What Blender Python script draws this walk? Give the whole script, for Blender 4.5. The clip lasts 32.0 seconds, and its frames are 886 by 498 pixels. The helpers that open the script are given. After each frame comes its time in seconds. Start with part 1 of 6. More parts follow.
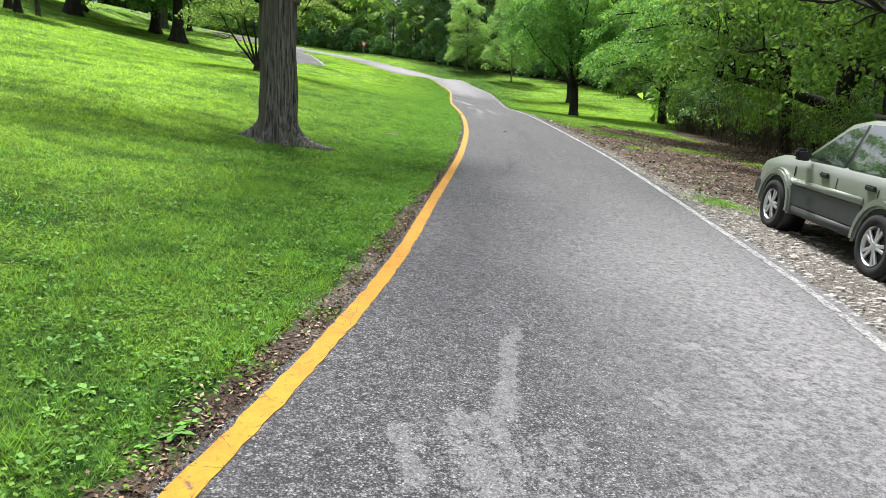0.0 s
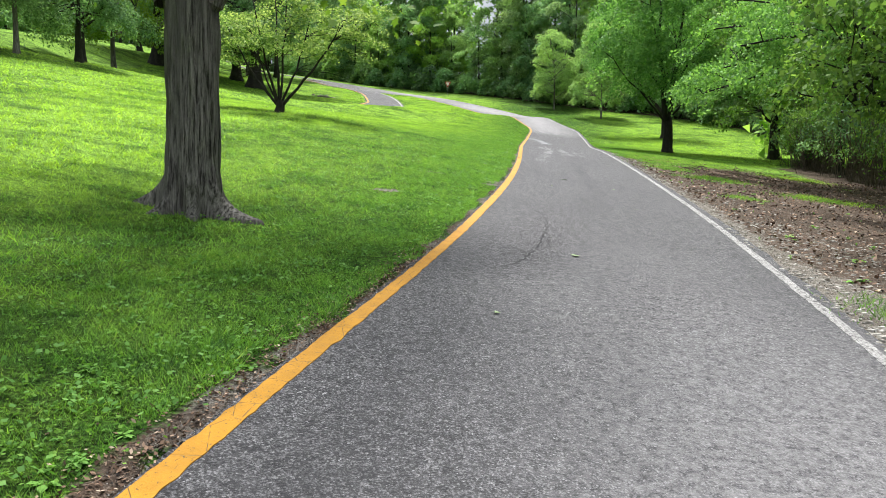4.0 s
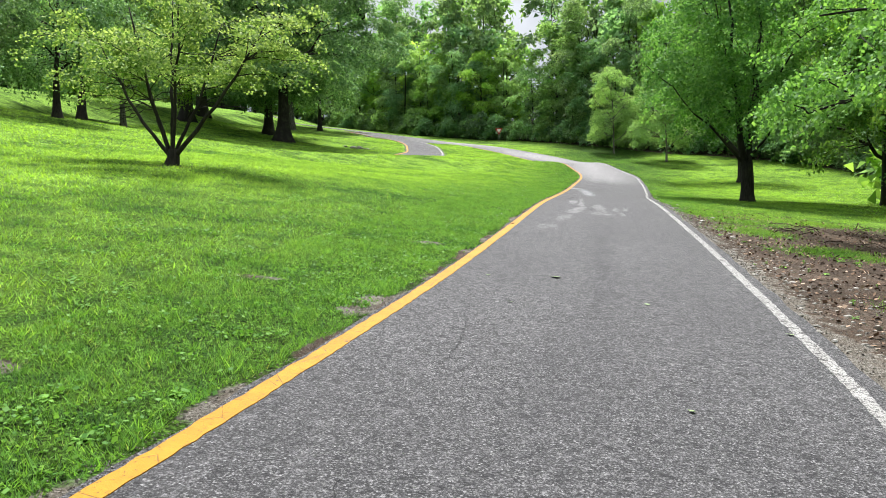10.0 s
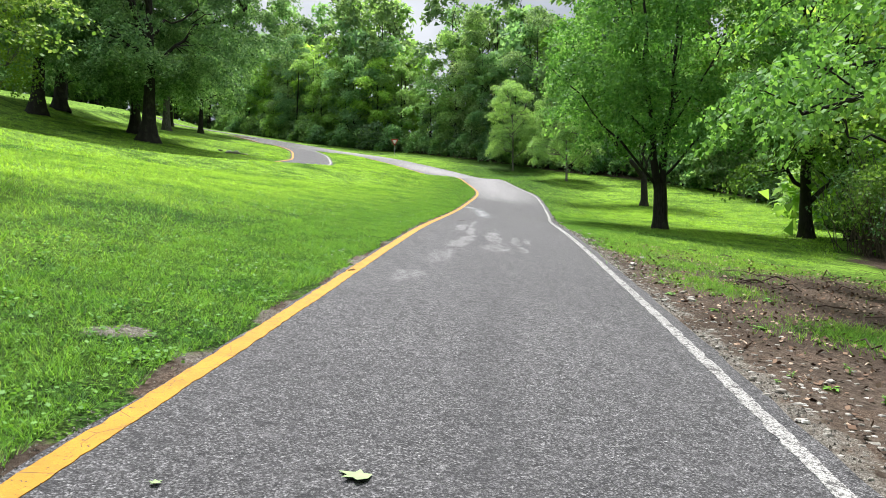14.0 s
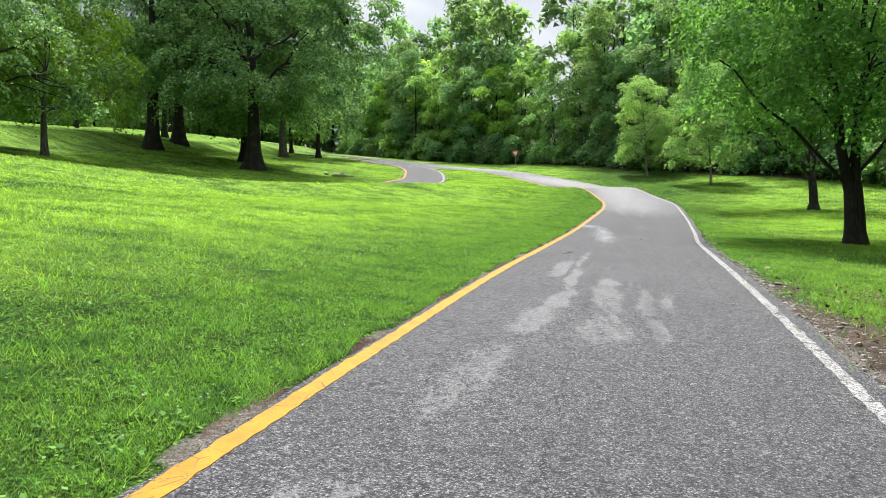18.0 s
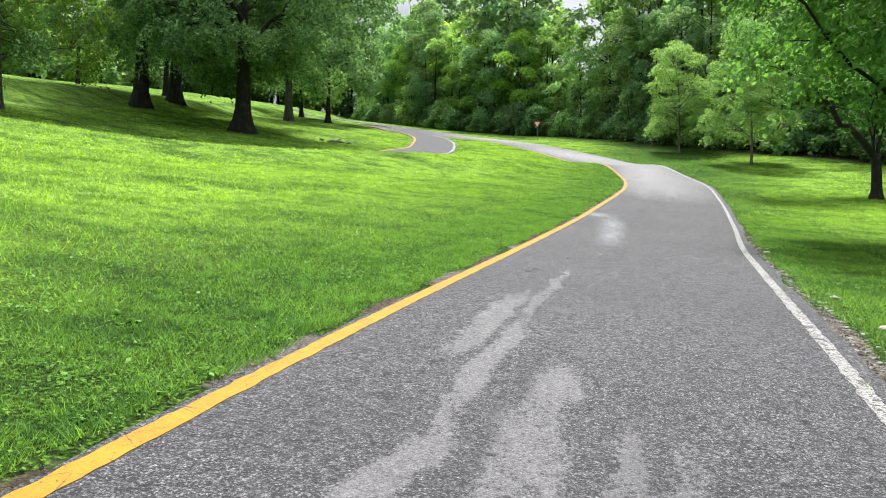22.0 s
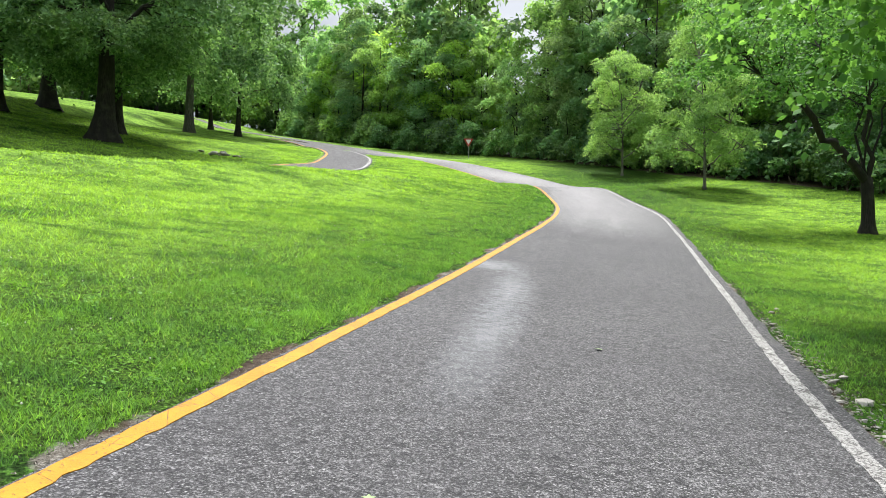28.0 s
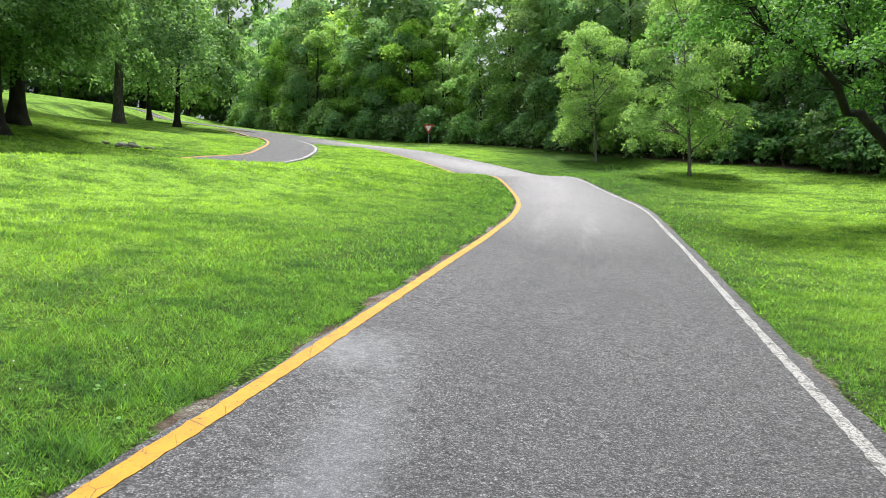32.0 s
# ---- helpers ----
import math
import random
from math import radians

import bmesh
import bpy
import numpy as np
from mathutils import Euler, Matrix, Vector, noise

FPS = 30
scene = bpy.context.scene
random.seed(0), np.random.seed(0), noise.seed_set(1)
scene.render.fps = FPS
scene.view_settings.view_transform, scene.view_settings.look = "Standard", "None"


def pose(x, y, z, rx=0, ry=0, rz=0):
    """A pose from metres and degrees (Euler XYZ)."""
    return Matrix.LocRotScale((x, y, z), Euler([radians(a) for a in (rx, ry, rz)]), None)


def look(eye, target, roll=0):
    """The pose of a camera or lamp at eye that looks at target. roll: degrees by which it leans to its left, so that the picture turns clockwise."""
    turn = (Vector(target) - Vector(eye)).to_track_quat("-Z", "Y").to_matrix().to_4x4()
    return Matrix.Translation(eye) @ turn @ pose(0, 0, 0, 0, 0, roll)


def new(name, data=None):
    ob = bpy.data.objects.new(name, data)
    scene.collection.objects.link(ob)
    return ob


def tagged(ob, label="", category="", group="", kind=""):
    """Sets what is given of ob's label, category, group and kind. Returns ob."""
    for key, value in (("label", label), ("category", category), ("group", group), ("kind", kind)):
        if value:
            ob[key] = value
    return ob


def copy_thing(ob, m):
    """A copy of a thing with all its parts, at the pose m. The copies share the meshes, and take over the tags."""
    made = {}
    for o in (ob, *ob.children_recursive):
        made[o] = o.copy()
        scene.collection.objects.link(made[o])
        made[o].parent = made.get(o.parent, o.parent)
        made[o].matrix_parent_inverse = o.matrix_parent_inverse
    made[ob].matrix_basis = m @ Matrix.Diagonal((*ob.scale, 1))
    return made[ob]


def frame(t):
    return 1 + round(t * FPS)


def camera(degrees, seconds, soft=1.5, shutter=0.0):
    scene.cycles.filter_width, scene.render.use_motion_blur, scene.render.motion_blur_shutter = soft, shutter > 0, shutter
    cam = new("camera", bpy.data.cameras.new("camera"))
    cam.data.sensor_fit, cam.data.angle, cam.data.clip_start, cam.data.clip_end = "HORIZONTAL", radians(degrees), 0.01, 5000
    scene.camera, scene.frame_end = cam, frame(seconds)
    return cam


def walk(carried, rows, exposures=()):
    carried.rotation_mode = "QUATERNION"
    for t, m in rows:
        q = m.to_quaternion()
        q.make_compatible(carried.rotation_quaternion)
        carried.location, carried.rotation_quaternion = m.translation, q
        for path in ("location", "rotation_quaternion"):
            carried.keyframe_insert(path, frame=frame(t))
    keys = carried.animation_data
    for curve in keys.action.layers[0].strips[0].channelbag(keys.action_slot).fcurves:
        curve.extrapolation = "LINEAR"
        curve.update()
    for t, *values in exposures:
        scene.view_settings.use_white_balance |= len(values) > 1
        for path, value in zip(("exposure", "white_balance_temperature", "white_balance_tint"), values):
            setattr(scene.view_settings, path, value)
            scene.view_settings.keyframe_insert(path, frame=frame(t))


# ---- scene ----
cam = camera(61.84, 32.0, 0.7)
PATH = [
    (0, (-3.154, -8.104, 0.598), (-2.821, -6.142, 0.393), 0.84),
    (0.5, (-2.908, -7.536, 0.679), (-2.684, -5.555, 0.520), 0.39),
    (1, (-2.674, -6.914, 0.742), (-2.521, -4.924, 0.629), 0.89),
    (1.5, (-2.358, -6.319, 0.803), (-2.294, -4.321, 0.742), 0.13),
    (2, (-2.062, -5.747, 0.878), (-2.064, -3.747, 0.865), -0.01),
    (2.5, (-1.728, -5.154, 0.931), (-1.790, -3.155, 0.944), 0.27),
    (3, (-1.490, -4.497, 1.001), (-1.570, -2.498, 0.998), 0.96),
    (3.5, (-1.233, -3.886, 1.071), (-1.315, -1.889, 1.009), 1.02),
    (4, (-1.031, -3.184, 1.134), (-0.958, -1.188, 1.031), 0.00),
    (4.5, (-0.785, -2.554, 1.201), (-0.733, -0.557, 1.112), 0.23),
    (6.5, (0.130, 0.140, 1.551), (0.126, 2.139, 1.565), 1.14),
    (7, (0.330, 0.804, 1.625), (0.431, 2.801, 1.634), 1.46),
    (7.5, (0.580, 1.426, 1.660), (0.721, 3.419, 1.571), 0.23),
    (8, (0.775, 2.109, 1.738), (1.000, 4.093, 1.614), -1.55),
    (8.5, (0.995, 2.765, 1.799), (1.194, 4.745, 1.599), 0.12),
    (9, (1.182, 3.454, 1.880), (1.430, 5.434, 1.758), -1.84),
    (9.5, (1.380, 4.128, 1.947), (1.444, 6.125, 1.857), 0.04),
    (10, (1.534, 4.823, 2.046), (1.418, 6.819, 2.078), -1.15),
    (10.5, (1.701, 5.496, 2.123), (1.463, 7.481, 2.188), 0.71),
    (11, (1.840, 6.177, 2.220), (1.448, 8.135, 2.328), -0.49),
    (11.5, (1.983, 6.853, 2.297), (1.385, 8.759, 2.393), -1.32),
    (12, (2.105, 7.549, 2.380), (1.434, 9.432, 2.460), -1.07),
    (12.5, (2.236, 8.156, 2.450), (1.668, 10.072, 2.512), -0.22),
    (13, (2.318, 8.839, 2.539), (2.124, 10.829, 2.588), 0.19),
    (13.5, (2.418, 9.553, 2.624), (2.650, 11.540, 2.647), 0.66),
    (14, (2.443, 10.252, 2.699), (2.599, 12.245, 2.763), 0.06),
    (14.5, (2.538, 10.999, 2.789), (2.479, 12.996, 2.862), 0.93),
    (16.5, (3.090, 14.069, 3.216), (3.021, 16.067, 3.158), 0.13),
    (17, (3.268, 14.896, 3.339), (3.203, 16.884, 3.557), -4.23),
    (17.5, (3.487, 15.617, 3.426), (3.462, 17.616, 3.463), -0.18),
    (18, (3.655, 16.336, 3.561), (3.449, 18.323, 3.668), -1.93),
    (18.5, (3.807, 17.020, 3.656), (3.496, 18.995, 3.728), 0.41),
    (19, (3.938, 17.758, 3.788), (3.586, 19.709, 4.054), 1.96),
    (19.5, (4.064, 18.479, 3.865), (3.785, 20.453, 4.026), 3.10),
    (20, (4.200, 19.239, 3.978), (3.895, 21.204, 4.185), 0.11),
    (20.5, (4.362, 19.976, 4.054), (4.079, 21.956, 4.083), 1.92),
    (21, (4.539, 20.694, 4.149), (4.290, 22.675, 4.262), 1.58),
    (21.5, (4.666, 21.437, 4.241), (4.449, 23.425, 4.239), 0.96),
    (22, (4.795, 22.157, 4.322), (4.514, 24.136, 4.352), 0.18),
    (22.5, (4.876, 22.834, 4.429), (4.562, 24.808, 4.495), -0.08),
    (23, (4.997, 23.529, 4.535), (4.590, 25.482, 4.682), -1.24),
    (23.5, (5.119, 24.247, 4.617), (4.667, 26.191, 4.750), -1.39),
    (24, (5.257, 24.958, 4.693), (4.812, 26.905, 4.786), -1.30),
    (24.5, (5.307, 25.684, 4.774), (4.869, 27.634, 4.848), -0.58),
    (25, (5.380, 26.381, 4.850), (4.948, 28.331, 4.944), 0.48),
    (25.5, (5.528, 27.086, 4.913), (5.164, 29.045, 5.085), 1.13),
    (27.5, (5.997, 30.058, 5.211), (5.805, 32.043, 5.351), -0.58),
    (28, (6.097, 30.776, 5.289), (5.963, 32.769, 5.379), 0.56),
    (28.5, (6.170, 31.542, 5.426), (6.061, 33.538, 5.478), 1.16),
    (29, (6.285, 32.264, 5.536), (6.176, 34.261, 5.561), 0.98),
    (29.5, (6.410, 33.038, 5.663), (6.283, 35.029, 5.807), 0.39),
    (30, (6.533, 33.753, 5.756), (6.522, 35.751, 5.855), 1.58),
    (30.5, (6.630, 34.524, 5.882), (6.561, 36.517, 6.036), 1.59),
    (31, (6.709, 35.216, 5.975), (6.587, 37.210, 6.063), 0.29),
    (31.5, (6.850, 35.996, 6.076), (6.714, 37.991, 6.114), -1.63),
    (32, (7.017, 36.773, 6.175), (6.951, 38.771, 6.236), -0.85),
]
walk(cam, [(t, look(eye, target, roll)) for t, eye, target, roll in PATH])

# ---- world, sun, exposure ----
SUN_EL, SUN_AZ = 67.0, 2.0
world = bpy.data.worlds.new("overcast_sky")
scene.world = world
world.use_nodes = True
wn, wl = world.node_tree.nodes, world.node_tree.links
wn.clear()
w_out, w_bg = wn.new("ShaderNodeOutputWorld"), wn.new("ShaderNodeBackground")
w_sky = wn.new("ShaderNodeTexSky")
w_sky.sky_type, w_sky.sun_disc = "NISHITA", False
w_sky.sun_elevation, w_sky.sun_rotation = radians(SUN_EL), radians(SUN_AZ)
w_sky.air_density, w_sky.dust_density = 1.0, 2.0
w_co, w_map, w_no = wn.new("ShaderNodeTexCoord"), wn.new("ShaderNodeMapping"), wn.new("ShaderNodeTexNoise")
w_map.inputs["Scale"].default_value = (1.0, 1.0, 1.6)
w_no.inputs["Scale"].default_value, w_no.inputs["Detail"].default_value = 3.4, 6.0
w_ramp, w_mix = wn.new("ShaderNodeValToRGB"), wn.new("ShaderNodeMixRGB")
w_ramp.color_ramp.elements[0].position, w_ramp.color_ramp.elements[0].color = 0.40, (3.4, 3.65, 4.1, 1)
w_ramp.color_ramp.elements[1].position, w_ramp.color_ramp.elements[1].color = 0.68, (8.3, 8.5, 8.9, 1)
w_mix.inputs[0].default_value = 0.8
wl.new(w_co.outputs["Generated"], w_map.inputs[0])
wl.new(w_map.outputs[0], w_no.inputs["Vector"])
wl.new(w_no.outputs["Fac"], w_ramp.inputs[0])
wl.new(w_sky.outputs[0], w_mix.inputs[1])
wl.new(w_ramp.outputs[0], w_mix.inputs[2])
w_sep, w_up, w_dim = wn.new("ShaderNodeSeparateXYZ"), wn.new("ShaderNodeMath"), wn.new("ShaderNodeMixRGB")
w_sq = wn.new("ShaderNodeMath")
w_sq.operation, w_sq.inputs[1].default_value = "POWER", 2.0
w_up.operation, w_dim.blend_type = "MULTIPLY_ADD", "MULTIPLY"
w_up.inputs[1].default_value, w_up.inputs[2].default_value, w_dim.inputs[0].default_value = 1.3, 0.3, 1.0
wl.new(w_co.outputs["Generated"], w_sep.inputs[0])
wl.new(w_sep.outputs["Z"], w_sq.inputs[0])
wl.new(w_sq.outputs[0], w_up.inputs[0])
wl.new(w_mix.outputs[0], w_dim.inputs[1])
wl.new(w_up.outputs[0], w_dim.inputs[2])
wl.new(w_dim.outputs[0], w_bg.inputs["Color"])
w_bg.inputs["Strength"].default_value = 0.150
wl.new(w_bg.outputs[0], w_out.inputs["Surface"])

sun = new("sun", bpy.data.lights.new("sun", "SUN"))
sun.data.energy, sun.data.angle, sun.data.color = 5.0, radians(11), (1.0, 0.975, 0.945)
sun_dir = Vector((math.sin(radians(SUN_AZ)) * math.cos(radians(SUN_EL)), math.cos(radians(SUN_AZ)) * math.cos(radians(SUN_EL)), math.sin(radians(SUN_EL))))
sun.matrix_world = look(sun_dir * 60, (0, 0, 0))


scene.view_settings.exposure = 0.87


# ---- materials ----
class Nodes:
    """A short way to write node materials."""

    def __init__(self, name, rough=0.8):
        self.mat = bpy.data.materials.new(name)
        self.mat.use_nodes = True
        self.t = self.mat.node_tree
        self.bsdf = self.t.nodes["Principled BSDF"]
        self.out = self.t.nodes["Material Output"]
        self.warp = None
        self.bsdf.inputs["Roughness"].default_value = rough
        self.bsdf.inputs["Specular IOR Level"].default_value = 0.3

    def n(self, kind, **sets):
        node = self.t.nodes.new(kind)
        for key, value in sets.items():
            node.inputs[key.replace("_", " ")].default_value = value
        return node

    def link(self, a, b):
        self.t.links.new(a, b)

    def coords(self, scale=(1, 1, 1), which="Object"):
        m = self.n("ShaderNodeMapping", Scale=scale)
        self.link(self.n("ShaderNodeTexCoord").outputs[which], m.inputs[0])
        return m.outputs[0]

    def noise(self, scale, detail=4.0, vec=None, rough=0.6, dist=0.0):
        node = self.n("ShaderNodeTexNoise", Scale=scale, Detail=detail, Roughness=rough, Distortion=dist)
        self.link(vec if vec is not None else self.coords(), node.inputs["Vector"])
        return node.outputs["Fac"]

    def voronoi(self, scale, vec=None, feature="F1", out="Distance"):
        node = self.n("ShaderNodeTexVoronoi", Scale=scale)
        node.feature = feature
        self.link(vec if vec is not None else self.coords(), node.inputs["Vector"])
        return node.outputs[out]

    def ramp(self, fac, *stops):
        node = self.n("ShaderNodeValToRGB")
        els = node.color_ramp.elements
        while len(els) < len(stops):
            els.new(0.5)
        for e, (pos, col) in zip(els, stops):
            e.position, e.color = pos, ((col, col, col, 1) if isinstance(col, (int, float)) else (*col, 1))
        self.link(fac, node.inputs[0])
        return node.outputs[0]

    def mix(self, fac, a, b, mode="MIX"):
        node = self.n("ShaderNodeMixRGB")
        node.blend_type = mode
        for i, v in ((0, fac), (1, a), (2, b)):
            if isinstance(v, (int, float)):
                node.inputs[i].default_value = v if i == 0 else (v, v, v, 1)
            elif isinstance(v, tuple):
                node.inputs[i].default_value = (*v, 1)
            else:
                self.link(v, node.inputs[i])
        return node.outputs[0]

    def math(self, op, a, b=0.0):
        node = self.n("ShaderNodeMath")
        node.operation = op
        for i, v in ((0, a), (1, b)):
            if isinstance(v, (int, float)):
                node.inputs[i].default_value = v
            else:
                self.link(v, node.inputs[i])
        return node.outputs[0]

    def island(self):
        return self.n("ShaderNodeNewGeometry").outputs["Random Per Island"]

    def attr(self, name):
        node = self.n("ShaderNodeAttribute")
        node.attribute_name = name
        return node.outputs["Fac"]

    def warped(self):
        """Ground coordinates that waver by a hand's width, made once a material."""
        if not self.warp:
            noise = self.n("ShaderNodeTexNoise", Scale=1.3, Detail=5.0, Roughness=0.65)
            self.link(self.coords(), noise.inputs["Vector"])
            low = self.n("ShaderNodeVectorMath")
            low.inputs[1].default_value = (-0.5, -0.5, -0.5)
            self.link(noise.outputs["Color"], low.inputs[0])
            add = self.n("ShaderNodeVectorMath")
            add.operation = "MULTIPLY_ADD"
            self.link(low.outputs[0], add.inputs[0])
            add.inputs[1].default_value = (0.3, 1.2, 0.0)
            self.link(self.n("ShaderNodeTexCoord").outputs["Object"], add.inputs[2])
            self.warp = add.outputs[0]
        return self.warp

    def box_mask(self, x, y, ax, ay, turn, soft=0.5):
        """1 inside an ellipse on the ground, 0 outside, with a soft edge."""
        m = self.n("ShaderNodeMapping", Location=(x, y, 0), Rotation=(0, 0, radians(turn)), Scale=(ax, ay, 1000.0))
        m.vector_type = "TEXTURE"
        self.link(self.warped(), m.inputs[0])
        ln = self.n("ShaderNodeVectorMath")
        ln.operation = "LENGTH"
        self.link(m.outputs[0], ln.inputs[0])
        return self.ramp(ln.outputs["Value"], (1.0 - soft, 1.0), (1.0, 0.0))

    def bump(self, height, strength=0.3, dist=0.02):
        node = self.n("ShaderNodeBump", Strength=strength, Distance=dist)
        self.link(height, node.inputs["Height"])
        self.link(node.outputs[0], self.bsdf.inputs["Normal"])

    def color(self, c):
        if isinstance(c, tuple):
            self.bsdf.inputs["Base Color"].default_value = (*c, 1)
        else:
            self.link(c, self.bsdf.inputs["Base Color"])

    def rough(self, r):
        self.link(r, self.bsdf.inputs["Roughness"])


def leaf_material(name, dark, mid, light, glow=0.45, rough=0.6):
    m = Nodes(name, rough)
    m.bsdf.inputs["Specular IOR Level"].default_value = 0.16
    col = m.ramp(m.island(), (0.0, dark), (0.5, mid), (1.0, light))
    big = m.noise(0.35, 2.0)
    col = m.mix(m.ramp(big, (0.35, 0.0), (0.7, 0.45)), col, light)
    own = m.n("ShaderNodeObjectInfo").outputs["Random"]
    col = m.mix(1.0, col, m.ramp(own, (0.0, (0.72, 0.76, 0.80)), (0.5, (1.0, 1.0, 1.0)), (1.0, (1.3, 1.22, 1.1))), "MULTIPLY")
    m.color(col)
    tr = m.n("ShaderNodeBsdfTranslucent")
    m.link(m.mix(1.0, col, (1.2, 1.2, 0.65), "MULTIPLY"), tr.inputs["Color"])
    ms = m.n("ShaderNodeMixShader", Fac=glow)
    m.link(m.bsdf.outputs[0], ms.inputs[1])
    m.link(tr.outputs[0], ms.inputs[2])
    m.link(ms.outputs[0], m.out.inputs["Surface"])
    return m.mat


def bark_material(name, dark, light, scale=1.0):
    m = Nodes(name, 0.9)
    v = m.coords((1, 1, 0.07))
    ridge = m.noise(34 * scale, 5.0, v, 0.65, 0.3)
    side = m.noise(2.2, 2.0, m.coords((1, 1, 0.12)))
    fine = m.noise(90 * scale, 3.0, m.coords((1, 1, 0.4)))
    moss = m.noise(1.7, 3.0)
    col = m.ramp(ridge, (0.38, dark), (0.62, light))
    col = m.mix(m.ramp(moss, (0.5, 0.0), (0.75, 0.35)), col, (0.10, 0.115, 0.06))
    col = m.mix(m.ramp(side, (0.4, 0.75), (0.58, 0.0)), col, tuple(0.35 * v for v in light))
    m.color(m.mix(m.ramp(fine, (0.3, 0.25), (0.6, 0.0)), col, (0.02, 0.017, 0.013)))
    m.bump(m.mix(0.25, ridge, fine), 0.9, 0.03)
    return m.mat


LEAF_OAK = leaf_material("oak_leaf", (0.050, 0.118, 0.048), (0.094, 0.202, 0.084), (0.26, 0.435, 0.208), 0.36)
LEAF_WOOD = leaf_material("woodland_leaf", (0.126, 0.249, 0.093), (0.219, 0.379, 0.152), (0.345, 0.522, 0.217), 0.58)
LEAF_WOOD_DARK = leaf_material("dark_woodland_leaf", (0.107, 0.238, 0.109), (0.196, 0.372, 0.183), (0.320, 0.506, 0.278), 0.58)
LEAF_WOOD_LIGHT = leaf_material("light_woodland_leaf", (0.154, 0.310, 0.065), (0.257, 0.459, 0.107), (0.384, 0.597, 0.164), 0.58)
LEAF_GREY = leaf_material("grey_green_leaf", (0.085, 0.160, 0.072), (0.150, 0.260, 0.122), (0.300, 0.440, 0.225), 0.42)
LEAF_MAPLE = leaf_material("maple_leaf", (0.060, 0.165, 0.046), (0.110, 0.262, 0.070), (0.205, 0.405, 0.115), 0.48)
LEAF_LIME = leaf_material("fresh_leaf", (0.096, 0.193, 0.025), (0.149, 0.276, 0.037), (0.230, 0.352, 0.057), 0.5)
LEAF_DOGWOOD = leaf_material("dogwood_leaf", (0.055, 0.130, 0.028), (0.120, 0.235, 0.050), (0.440, 0.540, 0.230), 0.45)
LEAF_THICKET = leaf_material("thicket_leaf", (0.062, 0.135, 0.034), (0.112, 0.222, 0.052), (0.225, 0.365, 0.090), 0.5)
LEAF_SAPLING = leaf_material("sapling_leaf", (0.150, 0.285, 0.100), (0.240, 0.405, 0.150), (0.350, 0.520, 0.215), 0.55)
BARK_DARK = bark_material("dark_bark", (0.010, 0.008, 0.007), (0.04, 0.034, 0.029))
BARK_GREY = bark_material("grey_bark", (0.012, 0.0095, 0.008), (0.24, 0.222, 0.203), 0.8)
BARK_PALE = bark_material("pale_bark", (0.08, 0.075, 0.06), (0.30, 0.28, 0.24))


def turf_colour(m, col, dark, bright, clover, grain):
    """Mottles the lawn: yellow-green sheets painted as sunlit away from the darker verge, dark tufts and small pale
    clover patches.
    """
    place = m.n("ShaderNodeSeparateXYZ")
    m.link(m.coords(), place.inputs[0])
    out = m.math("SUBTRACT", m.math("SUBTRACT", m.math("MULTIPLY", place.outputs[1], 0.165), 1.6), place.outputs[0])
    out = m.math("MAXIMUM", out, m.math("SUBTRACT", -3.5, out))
    # sunlit brightness put into the colour, growing with distance from the lane
    sunlit_lawn = m.ramp(m.math("MULTIPLY", out, 0.08), (0.06, 0.12), (0.5, 1.0))
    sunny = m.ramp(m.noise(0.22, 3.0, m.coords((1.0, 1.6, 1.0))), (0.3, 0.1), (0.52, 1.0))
    col = m.mix(m.math("MULTIPLY", sunny, sunlit_lawn), col, bright)
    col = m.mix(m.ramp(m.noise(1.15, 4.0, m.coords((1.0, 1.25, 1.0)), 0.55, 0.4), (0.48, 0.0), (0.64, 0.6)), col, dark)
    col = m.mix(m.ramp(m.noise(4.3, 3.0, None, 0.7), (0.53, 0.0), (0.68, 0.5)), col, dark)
    col = m.mix(m.ramp(m.noise(3.1, 4.0, m.coords((1.0, 1.0, 1.0)), 0.65, 0.8), (0.54, 0.0), (0.64, 0.7)), col, clover)
    tuft = m.ramp(m.noise(9.5, 4.0, m.coords((1.0, 1.0, 0.3)), 0.75), (0.34, 0.62), (0.5, 1.0), (0.66, 1.32))
    return m.mix(1.0, m.mix(1.0, col, tuft, "MULTIPLY"), grain, "MULTIPLY")


